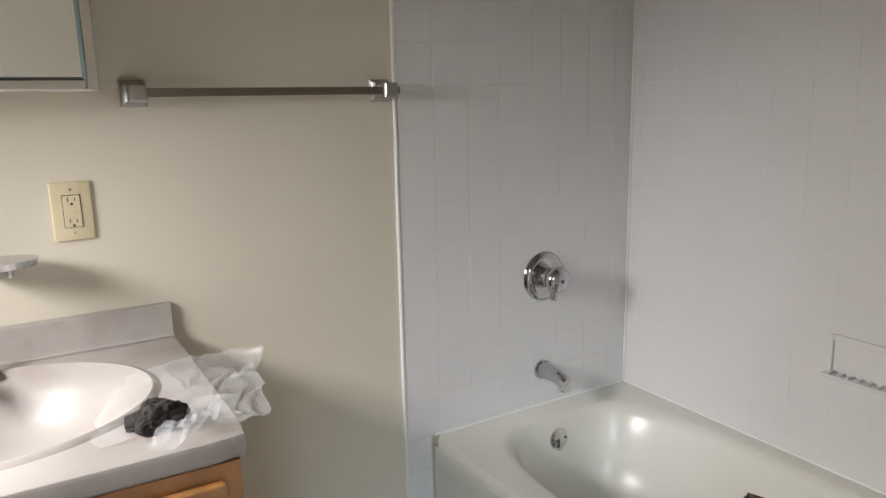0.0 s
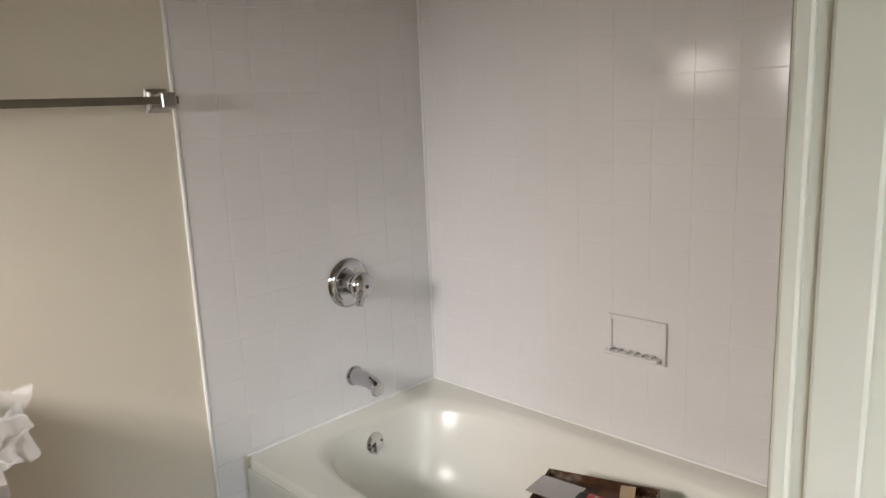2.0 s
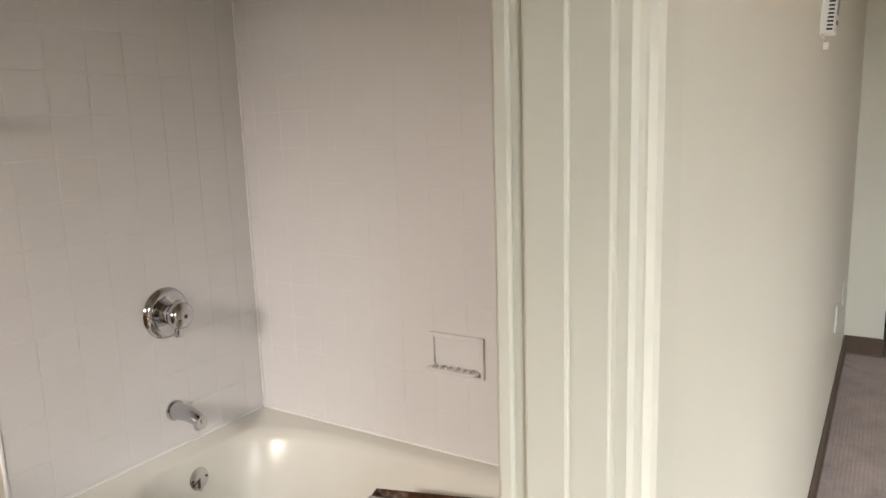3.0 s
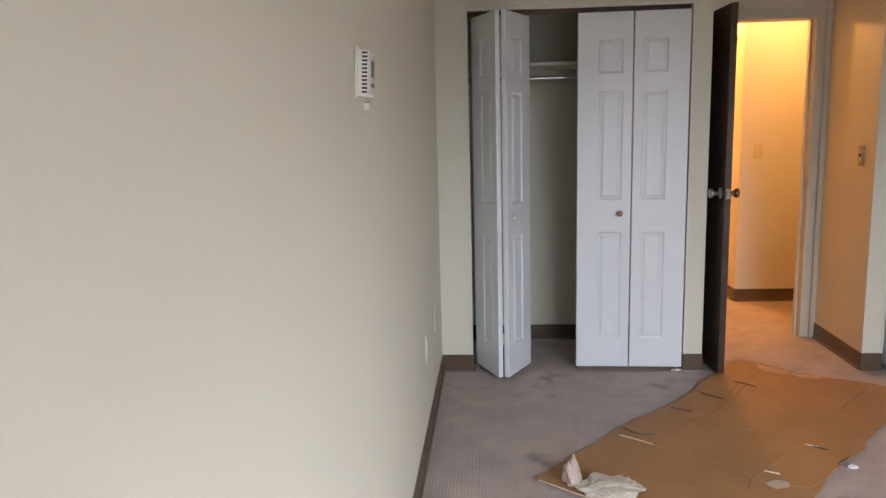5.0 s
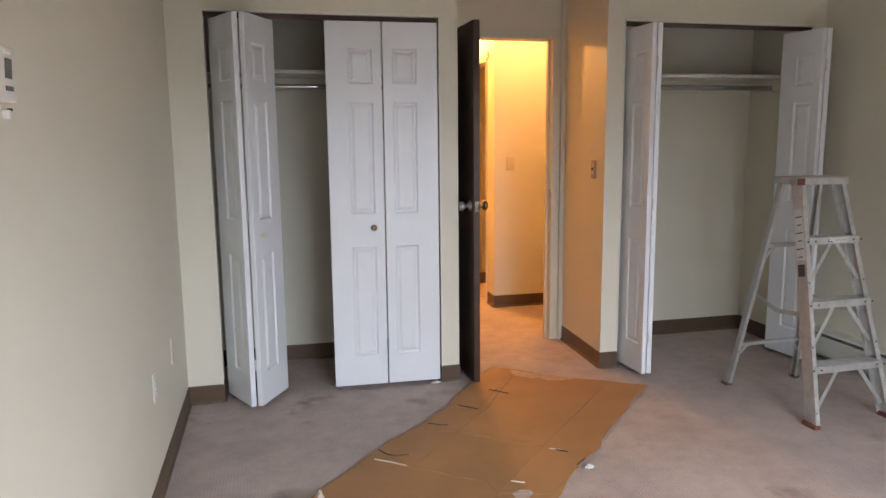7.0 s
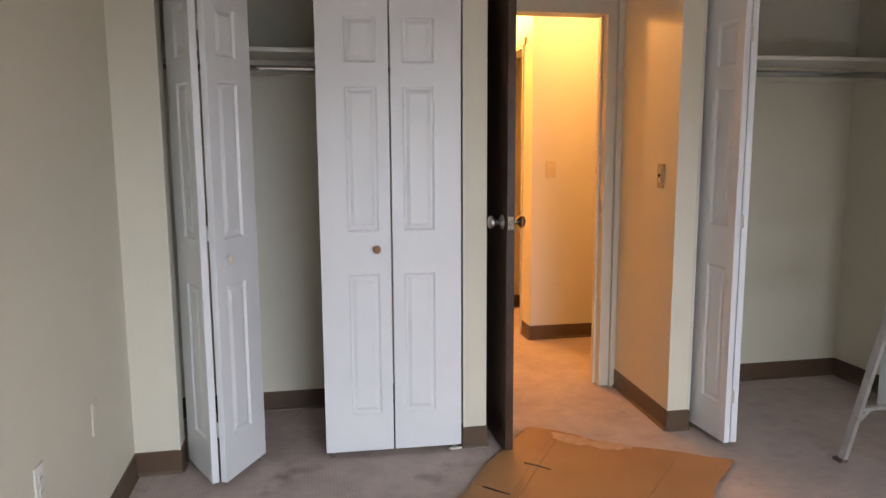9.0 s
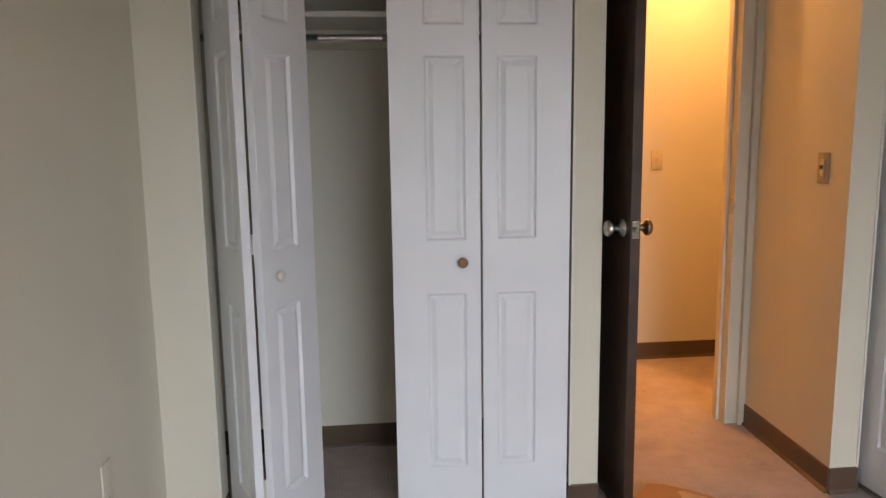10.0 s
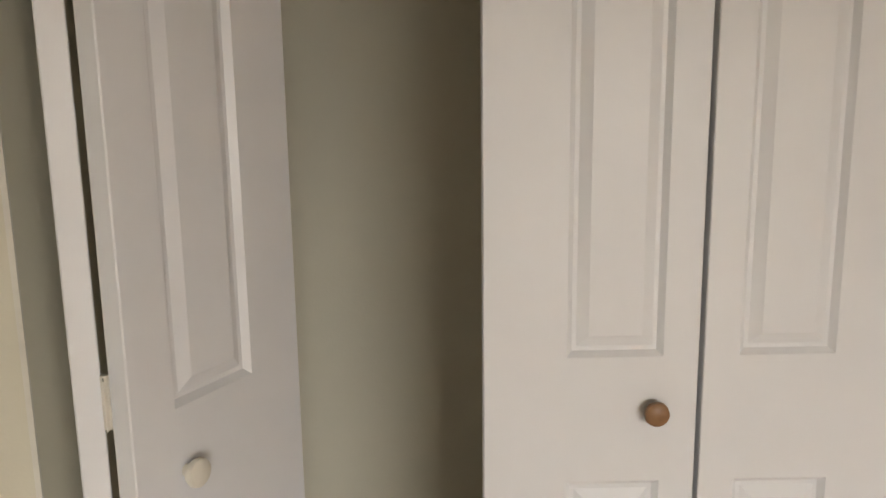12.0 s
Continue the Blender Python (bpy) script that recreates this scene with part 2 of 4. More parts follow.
walls("wall_east", [(RX, RX + 0.12, BS, 0.66, 0, H)], "wall", "cream painted bedroom wall above the heater")
walls("wall_north", [(0, 0.18, 0, 0.11, 0, H), (0.18, 1.395, 0, 0.11, HEAD, H), (2.5, 3.785, 0, 0.11, HEAD2, H), (3.785, RX, 0, 0.60, 0, H),
                     (1.395, 1.5, 0, 0.66, 0, H)], "wall", "cream painted wall with two closet openings")
pier = bmesh.new()
low, top = [[pier.verts.new((x, y, z)) for x, y in ((2.39, 0), (2.5, 0), (2.5, 0.66), (2.42, 0.66))] for z in (0, H)]
pier.faces.new(low)
pier.faces.new(top)
for k in range(4):
    pier.faces.new((low[k], low[(k + 1) % 4], top[(k + 1) % 4], top[k]))
setting("alcove_side_wall", pier, "wall", "cream painted side wall of the door alcove, a little out of square")
walls("wall_alcove", [(-0.11, 1.5, 0.66, 0.80, 0, H), (2.39, 2.5, 0.66, 0.80, 0, H), (1.5, 2.39, 0.69, 0.80, 2.111, H)], "wall", "cream painted wall behind closets with the hall doorway")
walls("closet_back_wall", [(2.5, RX + 0.12, 0.60, 0.80, 0, H)], "wall", "cream painted back wall of the second closet")
walls("hall_wall", [(2.25, 4.0, 1.70, 1.82, 0, H), (2.25, 2.37, 1.82, 1.90, 0, H), (2.25, 2.37, 1.90, 2.66, 2.05, H), (2.25, 2.37, 2.66, 3.6, 0, H),
                    (0.9, 2.25, 3.4, 3.6, 0, H), (0.9, 1.0, 0.8, 3.4, 0, H), (3.97, 4.1, 0.8, 3.6, 0, H), (2.37, 3.97, 2.75, 2.87, 0, H)], "wall", "cream painted hall walls lit by a warm lamp")
walls("wall_bath_west", [(BW - 0.12, BW, BS, BN, 0, H)], "bathwall", "cream satin painted bathroom wall")
walls("wall_bath_north", [(BW - 0.12, BE, BN + 0.008, BN + 0.12, 0, H)], "bathwall", "painted wall behind the tub tiles")


# ---- baseboards ----
def base(name, runs, label="brown vinyl cove base along the wall"):
    """Vinyl cove base: straight face with a small toe. A run is the axis, the wall's place, from, to, and the side it faces."""
    bm = bmesh.new()
    for axis, at, a, b, side, *skew in runs:
        prof = [(0, 0.0), (0.014 * side, 0.0), (0.012 * side, 0.006), (0.005 * side, 0.016), (0.0045 * side, 0.097), (0.002 * side, 0.101), (0, 0.101)]
        ends = []
        for s in (a, b):
            e = skew[0] if skew and s == b else 0
            ends.append([bm.verts.new((at + d + e, s, z) if axis == "x" else (s, at + d, z)) for d, z in prof])
        for k in range(len(prof)):
            q = (k + 1) % len(prof)
            bm.faces.new((ends[0][k], ends[0][q], ends[1][q], ends[1][k]))
        bm.faces.new(ends[0])
        bm.faces.new(ends[1])
    return setting(name, bm, "vinyl", label)


base("baseboard", [("x", 0, DJ1 + 0.10, 0, 1), ("y", 0, 0, 0.18, -1), ("y", 0, 1.395, 1.5, -1), ("x", 1.5, 0, 0.69, 1), ("x", 0.18, 0, 0.11, 1),
                   ("x", 2.39, 0, 0.66, -1, 0.030), ("y", 0, 2.39, 2.5, -1), ("y", 0.66, 0, 1.395, -1), ("x", 0, 0.11, 0.66, 1), ("x", 1.395, 0, 0.66, -1),
                   ("y", 0.60, 2.5, 3.785, -1), ("x", 2.5, 0.0, 0.60, 1), ("x", 3.785, 0.0, 0.60, -1)])
base("hall_baseboard", [("y", 1.70, 2.25, 3.97, -1), ("x", 2.25, 1.70, 1.88, -1), ("y", 0.80, 2.39, 3.97, 1), ("x", 1.0, 0.8, 3.4, 1), ("y", 3.4, 1.0, 2.25, -1), ("y", 2.75, 2.37, 3.97, -1), ("x", 2.25, 2.68, 3.4, -1)])

# ---- door frames ----
def door_frame():
    f = thing("door_frame", (1.945, 0.69, 0), "cream painted door frame of the hall doorway", "door frame")
    f = tagged(f, kind="structure")
    x0, x1 = 1.555 - 1.945, 2.333 - 1.945
    for a, b in ((x0 - 0.054, x0), (x1, x1 + 0.056)):
        part("jamb", bm_box(a, b, -0.010, 0.113, 0, 2.11, 0.002), "trim", f)
    part("head", bm_box(x0, x1, -0.012, 0.115, 2.045, 2.11, 0.002), "trim", f)
    part("stop", join(bm_box(x1 - 0.014, x1 - 0.0005, 0.045, 0.075, 0, 2.044, 0.001), bm_box(x0 + 0.0005, x0 + 0.014, 0.045, 0.075, 0, 2.044, 0.001)), "trim", f)
    part("strike_plate", bm_box(x1 - 0.0025, x1 + 0.0005, 0.004, 0.032, 0.985, 1.055, 0.001), "steel", f, "small steel strike plate")
    part("strike_lip", bm_box(x1 - 0.006, x1 - 0.002, -0.016, 0.004, 1.005, 1.035, 0.001), "steel", f)
    return f


door_frame()


def inner_frame():
    f = tagged(thing("inner_door_frame", (2.25, 2.28, 0), "cream door frame in the hall side wall", "door frame"), kind="structure")
    for a, b in ((-0.38, -0.366), (0.366, 0.38)):
        part("jamb", bm_box(-0.010, 0.125, a, b, 0, 2.045, 0.002), "trim", f)
    part("head", bm_box(-0.010, 0.125, -0.365, 0.365, 2.030, 2.049, 0.002), "trim", f)
    part("head_casing", bm_box(-0.014, -0.0005, -0.42, 0.42, 2.051, 2.100, 0.003), "trim", f)


inner_frame()


def casing_profile(width):
    """Colonial casing: distance from the opening and how far it stands out."""
    return [(0, 0), (0, 0.010), (0.003, 0.014), (0.011, 0.016), (0.017, 0.013), (0.020, 0.009), (0.046, 0.008), (0.051, 0.013), (0.058, 0.016), (0.066, 0.013), (0.070, 0.009), (width - 0.003, 0.008), (width, 0.006), (width, 0)]


def bath_frame():
    f = thing("bathroom_door_frame", (0, DJ1, 0), "cream glossy bathroom door frame with moulded casing", "door frame")
    tagged(f, kind="structure")
    for y0, sgn in ((0.0, 1), (DJ0 - DJ1, -1)):
        bm = bmesh.new()
        prof = casing_profile(0.145)
        lo, hi = [[bm.verts.new((d, y0 + sgn * (0.006 + w), z)) for w, d in prof] for z in (0, HEAD + 0.1)]
        for k in range(len(prof)):
            q = (k + 1) % len(prof)
            bm.faces.new((lo[k], lo[q], hi[q], hi[k]))
        bm.faces.new(lo)
        bm.faces.new(hi)
        part("casing", bm, "trim", f)
        a, b = sorted((y0 - sgn * 0.012, y0 - sgn * 0.0005))
        part("jamb", bm_box(-0.082, 0.004, a, b, 0, HEAD, 0.002), "trim", f)
        a, b = sorted((y0 - sgn * 0.017, y0 - sgn * 0.0118))
        part("stop", join(bm_box(-0.058, -0.024, a, b, 0, HEAD, 0.003), bm_box(-0.080, -0.066, a, b, 0, HEAD, 0.003)), "trim", f)
    part("head", bm_box(-0.082, 0.004, DJ0 - DJ1 + 0.014, -0.014, HEAD - 0.001, HEAD + 0.0145, 0.002), "trim", f)
    part("head_casing", bm_box(0.0005, 0.016, DJ0 - DJ1, 0.0, HEAD + 0.018, HEAD + 0.1, 0.003), "trim", f)
    return f


bath_frame()


# ---- windows ----
def window(name, x0, x1, z0, z1, nx, nz, label):
    f = thing(name, ((x0 + x1) / 2, BS - 0.06, z0), label, "window")
    tagged(f, kind="structure")
    w, h = (x1 - x0) / 2, z1 - z0
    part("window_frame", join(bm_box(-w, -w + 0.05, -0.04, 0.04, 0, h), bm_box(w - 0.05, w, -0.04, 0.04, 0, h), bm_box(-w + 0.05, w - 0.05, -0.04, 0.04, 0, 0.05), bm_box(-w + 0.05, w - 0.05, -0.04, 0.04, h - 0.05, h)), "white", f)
    bars = []
    for k in range(1, nx):
        x = -w + 0.05 + (2 * w - 0.1) * k / nx
        bars.append(bm_box(x - 0.012, x + 0.012, -0.02, 0.02, 0.05, h - 0.05))
    for k in range(1, nz):
        z = 0.05 + (h - 0.1) * k / nz
        bars.append(bm_box(-w + 0.05, w - 0.05, -0.018, 0.018, z - 0.012, z + 0.012))
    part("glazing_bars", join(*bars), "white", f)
    p = part("pane", bm_box(-w + 0.05, w - 0.05, -0.003, 0.003, 0.05, h - 0.05), "glass", f)
    p.visible_shadow = False


window("window_1", 0.9, 2.9, 0.85, 2.15, 3, 2, "white framed bedroom window opposite the closets")
window("window_2", -1.4, -0.7, 1.20, 1.66, 2, 1, "small white framed bathroom window")


# ---- bifold doors ----
def leaf_mesh(w, h, side, th=0.028):
    """A moulded bifold leaf, front face at y = 0 facing -y, from x = 0 to w; side: where the hinge joint lies."""
    bm = bmesh.new()
    a, b = (0.114, 0.247) if side > 0 else ((0.049, 0.182) if side > -2 else (0.062, 0.195))
    xs, zs = [0, a, b, w], [0, 0.170, 0.790, 0.972, 1.572, 1.668, 1.852, h]
    grid = [[bm.verts.new((x, 0, z)) for z in zs] for x in xs]
    panels = []
    for i in range(3):
        for k in range(len(zs) - 1):
            f = bm.faces.new((grid[i][k], grid[i + 1][k], grid[i + 1][k + 1], grid[i][k + 1]))
            if i == 1 and k in (1, 3, 5):
                panels.append(f)
    back = [bm.verts.new(p) for p in ((0, th, 0), (w, th, 0), (w, th, h), (0, th, h))]
    bm.faces.new(back[::-1])
    bm.faces.new([grid[0][k] for k in range(len(zs))] + [back[3], back[0]])
    bm.faces.new([grid[3][k] for k in range(len(zs) - 1, -1, -1)] + [back[1], back[2]])
    bm.faces.new([back[0], back[1]] + [grid[i][0] for i in (3, 2, 1, 0)])
    bm.faces.new([back[2], back[3]] + [grid[i][-1] for i in range(4)])
    bmesh.ops.recalc_face_normals(bm, faces=bm.faces)
    for f in panels:
        for thick, depth in ((0.003, -0.0032), (0.005, -0.0050), (0.006, 0.0), (0.016, 0.0070)):
            bmesh.ops.inset_region(bm, faces=[f], thickness=thick, depth=depth, use_even_offset=True)
    outer = [e for e in bm.edges if e.calc_length() > 0.02 and len(e.link_faces) == 2 and e.calc_face_angle(0) > 1.2]
    bmesh.ops.bevel(bm, geom=outer, offset=0.0015, segments=1, affect="EDGES")
    return bm


def bifold_leaf(at, turn, side, label, knob=None, w=0.296, h=1.99, z=0.028, tilt=0.0):
    """at: the front face's left lower corner; turn: heading of the leaf about z."""
    d = new("bifold_door")
    d.matrix_world = pose(at[0], at[1], z, 0, tilt, turn)
    tagged(d, label, "closet door", "bifold closet doors")
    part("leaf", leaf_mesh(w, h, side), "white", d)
    part("pivot_pin", bm_cyl(0.005, 0.026, 12, m=pose(0.03 if side > 0 else w - 0.03, 0.014, -0.026 if z > 0.02 else -0.01)), "steel", d)
    if knob:
        kx, kz, mat, lab = knob
        prof = [(0.0, -0.026), (0.011, -0.0255), (0.0165, -0.022), (0.0175, -0.017), (0.0145, -0.011), (0.008, -0.007), (0.0075, 0.0)]
        part("knob", bm_lathe(prof, 28, pose(kx, 0.0, kz - z, -90, 0, 0)), mat, d, lab, smooth=True)
    return d


def hinges(d, xs, zs):
    for z in zs:
        part("hinge", join(bm_cyl(0.0045, 0.06, 10, m=pose(xs, 0.031, z - 0.03)), bm_box(xs - 0.016, xs + 0.016, 0.0282, 0.0298, z - 0.028, z + 0.028)), "oldwhite", d)


def heading(a, b):
    return math.degrees(math.atan2(b[1] - a[1], b[0] - a[0]))


def folded_pair(p, h, e, labels, knob_b):
    """Leaf from the pivot p to the fold h and from h to the free end e (points on the back faces)."""
    for a, b, side, lab, knob in ((p, h, 1, labels[0], None), (h, e, -2, labels[1], knob_b)):
        t = heading(a, b)
        n = Vector((math.sin(radians(t)), -math.cos(radians(t))))
        s = Vector(a) + n * 0.028
        if side < 0:
            u = Vector((math.cos(radians(t)), math.sin(radians(t))))
            s += u * 0.004 + n * 0.005
        d = bifold_leaf(s, t, side, lab, knob)
        if side > 0:
            hinges(d, 0.298, (0.22, 1.0, 1.78))


folded_pair((0.225, 0.081), (0.355, -0.185), (0.491, 0.075), ("white moulded bifold leaf folded open at the closet", "white moulded bifold leaf with white knob folded open"), (0.072, 0.922, "oldwhite", "small white knob"))
t = math.degrees(math.atan2(-0.020, 0.60))
bifold_leaf((0.783, 0.004), t, 1, "white moulded bifold leaf closed with a wooden knob", (0.235, 0.924, "knobwood", "round tan wooden knob"))
bifold_leaf((1.086, -0.006), t, -1, "white moulded bifold leaf closed beside the closet jamb")
folded_pair((2.550, 0.055), (2.566, -0.240), (2.616, 0.052), ("white bifold leaf folded open at second closet", "white bifold leaf folded flat behind its twin"), (0.10, 0.915, "oldwhite", "small white knob"))
folded_pair((3.620, 0.055), (3.655, -0.240), (3.728, 0.048), ("white moulded bifold leaf open beside the ladder", "white bifold leaf folded against the closet jamb"), None)


# ---- closet fittings ----
def closet_fittings(x0, x1, head):
    t = thing("closet_track", ((x0 + x1) / 2, 0.05, head - 0.022), "dark metal bifold track along the closet head", "door track", "bifold tracks")
    w = (x1 - x0) / 2 - 0.002
    part("track", join(bm_box(-w, w, -0.014, -0.011, 0, 0.0215), bm_box(-w, w, 0.011, 0.014, 0, 0.0215), bm_box(-w, w, -0.011, 0.011, 0.018, 0.0215)), "brownfoot", t)
    lip = thing("opening_trim", ((x0 + x1) / 2, -0.001, head), "thin cream metal bead around the closet opening", "trim")
    tagged(lip, kind="structure")
    part("bead", join(bm_box(-w - 0.008, w + 0.008, -0.007, 0.0, -0.004, 0.010, 0.001), bm_box(-w - 0.008, -w, -0.004, 0.0, -head + 0.1, -0.002), bm_box(w, w + 0.008, -0.004, 0.0, -head + 0.1, -0.002)), "oldwhite", lip)


closet_fittings(0.18, 1.395, HEAD)
closet_fittings(2.5, 3.785, HEAD2)


def closet_shelf(x0, x1, label, rz=1.705, rr=0.0135, y=0.50):
    s = thing("closet_shelf", ((x0 + x1) / 2, y, 1.775), label, "shelf", "closet shelves")
    w = (x1 - x0) / 2 - 0.003
    part("board", bm_box(-w, w, -0.165, 0.158, 0, 0.020, 0.002), "oldwhite", s)
    part("back_cleat", bm_box(-w, w, 0.139, 0.158, -0.075, -0.001, 0.002), "wall", s)
    for a in (-w, w - 0.018):
        part("side_cleat", bm_box(a, a + 0.018, -0.165, 0.137, -0.075, -0.001, 0.002), "wall", s)
    r = thing("closet_rod", ((x0 + x1) / 2, 0.36, rz), "chrome hanging rod below the closet shelf", "closet rod", "closet rods")
    part("rod", bm_cyl(rr, 2 * w - 0.006, 20, m=pose(-w + 0.003, 0, 0, 0, 90, 0)), "chrome", r, smooth=True)
    for sx in (-1, 1):
        m = pose(sx * (w + 0.002), 0, 0, 0, -90 * sx, 0)
        part("rod_socket", bm_lathe([(0.0, 0.0), (0.026, 0.0), (0.026, 0.004), (0.019, 0.006), (0.020, 0.018), (rr + 0.001, 0.018)], 20, m), "steel", r, smooth=True)


closet_shelf(0.0, 1.395, "plain painted closet shelf above a chrome rod")
closet_shelf(2.5, 3.785, "long painted closet shelf above a steel rod", 1.716, 0.017, 0.44)


# ---- hall door ----
def hall_door():
    d = thing("hall_door", (1.557, 0.674, 0), "dark brown flush wooden door standing open", "door", turn=-88.1)
    w = 0.765
    part("slab", bm_box(0.002, w, -0.0175, 0.0175, 0.012, 2.03, 0.002), "darkwood", d)
    part("edge_band", bm_box(w + 0.0002, w + 0.002, -0.0165, 0.0165, 0.014, 2.028), "darkwood", d)
    part("latch_plate", join(bm_box(w + 0.002, w + 0.0042, -0.0125, 0.0125, 1.0, 1.058, 0.0008), bm_box(w + 0.004, w + 0.014, -0.007, 0.006, 1.02, 1.038, 0.002)), "chrome", d, "bright steel latch plate")
    for s in (-1, 1):
        prof = [(0.0, 0.066), (0.016, 0.065), (0.025, 0.060), (0.0285, 0.052), (0.027, 0.044), (0.018, 0.037), (0.0125, 0.030), (0.0115, 0.016), (0.020, 0.010), (0.030, 0.006), (0.032, 0.001), (0.0, 0.0005)]
        m = pose(w - 0.062, s * 0.0175, 1.029, -90 * s, 0, 0)
        part("door_knob", bm_lathe(prof, 28, m), "steel" if s < 0 else "brass", d, "round chrome door knob" if s < 0 else "round dark bronze door knob", smooth=True)
    for z in (0.25, 1.05, 1.82):
        part("door_hinge", bm_cyl(0.006, 0.09, 12, m=pose(-0.002, -0.020, z - 0.045)), "steel", d)
    return d


hall_door()


# ---- switches, outlets, thermostat ----
def plate(name, m, label, cat, mat, detail, w=0.070, h=0.115):
    """A wall plate facing -y at its own origin; m sets it on the wall."""
    e = new(name)
    e.matrix_world = m
    tagged(e, label, cat)
    part("cover_plate", bm_box(-w / 2, w / 2, -0.006, 0, -h / 2, h / 2, 0.0028, 3), mat, e, smooth=True)
    if detail == "toggle":
        part("toggle_surround", bm_box(-0.006, 0.006, -0.0075, -0.006, -0.013, 0.013, 0.0005), mat, e)
        part("toggle", bm_box(-0.0045, 0.0045, -0.018, -0.0076, 0.0, 0.011, 0.0015), mat, e)
    elif detail == "gfci":
        part("receptacle", bm_box(-0.0165, 0.0165, -0.0085, -0.006, -0.0335, 0.0335, 0.0012), mat, e)
        part("gap", join(bm_box(-0.0178, 0.0178, -0.0063, -0.0060, -0.0348, 0.0348)), "dark", e)
        for s in (-1, 1):
            part("slots", join(bm_box(-0.0075, -0.0055, -0.0088, -0.0084, s * 0.0225 - 0.001, s * 0.0225 + 0.007), bm_box(0.0055, 0.0075, -0.0088, -0.0084, s * 0.0225 - 0.001, s * 0.0225 + 0.0055), bm_cyl(0.0026, 0.0004, 12, m=pose(0, -0.0084, s * 0.0225 - 0.007, 90, 0, 0))), "dark", e)
        for z in (0.005, -0.005):
            part("test_button", bm_box(-0.007, 0.007, -0.0097, -0.0085, z - 0.0033, z + 0.0033, 0.0006), mat, e)
    elif detail == "duplex":
        for s in (-1, 1):
            part("receptacle", bm_cyl(0.0165, 0.0022, 20, m=pose(0, -0.006, s * 0.0195, 90, 0, 0)), mat, e)
            part("slots", join(bm_box(-0.0075, -0.0055, -0.0086, -0.0082, s * 0.0195 - 0.002, s * 0.0195 + 0.006), bm_box(0.0055, 0.0075, -0.0086, -0.0082, s * 0.0195 - 0.002, s * 0.0195 + 0.005)), "dark", e)
    elif detail == "fan":
        part("slider_strip", bm_box(-0.012, 0.012, -0.0085, -0.006, -0.033, 0.033, 0.0006), "steel", e)
        part("slider_knob", bm_box(-0.006, 0.006, -0.016, -0.0086, -0.004, 0.010, 0.0015), "dark", e)
        part("rocker", bm_box(-0.009, 0.009, -0.011, -0.0086, -0.030, -0.010, 0.001), "oldwhite", e)
    for z in (-h / 2 + 0.016, h / 2 - 0.016) if detail != "duplex" else (0.0,):
        part("screw", bm_cyl(0.0028, 0.0008, 10, m=pose(0, -0.006, z, 90, 0, 0)), "steel", e)
    return e


plate("light_switch", pose(2.397, 0.158, 1.210, 0, 0, -92.6), "worn tan slide switch on the alcove wall", "light switch", "switchplate", "fan")
plate("hall_light_switch", pose(2.386, 1.70, 1.20), "ivory toggle switch on the hall wall", "light switch", "ivory", "toggle")
plate("wall_outlet", pose(0.0, -1.015, 0.455, 0, 0, 90), "white duplex outlet low on the cream wall", "outlet", "oldwhite", "duplex")
plate("cable_plate", pose(0.0, -0.50, 0.450, 0, 0, 90), "cream painted blank plate low on the wall", "wall plate", "wall", "blank")
plate("bathroom_outlet", pose(BW, -4.282, 1.100, 0, 0, 90), "ivory outlet with test buttons above the vanity", "outlet", "ivory", "gfci", 0.078, 0.124)


def thermostat():
    e = new("thermostat")
    e.matrix_world = pose(0.0, -2.415, 1.527, 3, 0, 90)
    tagged(e, "white wall thermostat with vents and grey display", "thermostat")
    part("body", bm_box(-0.048, 0.048, -0.030, 0, -0.050, 0.050, 0.006, 3), "oldwhite", e, smooth=True)
    part("back_plate", bm_box(-0.053, 0.053, -0.006, 0, -0.055, 0.055, 0.002), "oldwhite", e)
    for k in range(11):
        z = -0.042 + k * 0.0084
        part("vent_slot", bm_box(-0.0488, -0.0478, -0.027, -0.015, z - 0.0021, z + 0.0021), "dark", e)
    part("display", bm_box(-0.015, 0.020, -0.0312, -0.0298, -0.008, 0.028, 0.0005), "grey", e, "small grey display")
    for a, b in ((-0.015, 0.004), (0.008, 0.022)):
        part("button", bm_box(a, b, -0.0325, -0.0302, -0.030, -0.021, 0.001), "grey", e)
    part("button", bm_box(-0.010, 0.012, -0.0325, -0.0302, 0.036, 0.043, 0.001), "oldwhite", e)
    part("sensor_stub", bm_box(0.046, 0.060, -0.016, 0.0, -0.080, -0.062, 0.003), "oldwhite", e)
    part("set_screw", bm_cyl(0.003, 0.012, 10, m=pose(0.074, 0.0, -0.062, 90, 0, 0)), "dark", e)
    part("wall_anchor", bm_cyl(0.004, 0.006, 10, m=pose(0.066, 0.0, 0.030, 90, 0, 0)), "steel", e)


thermostat()


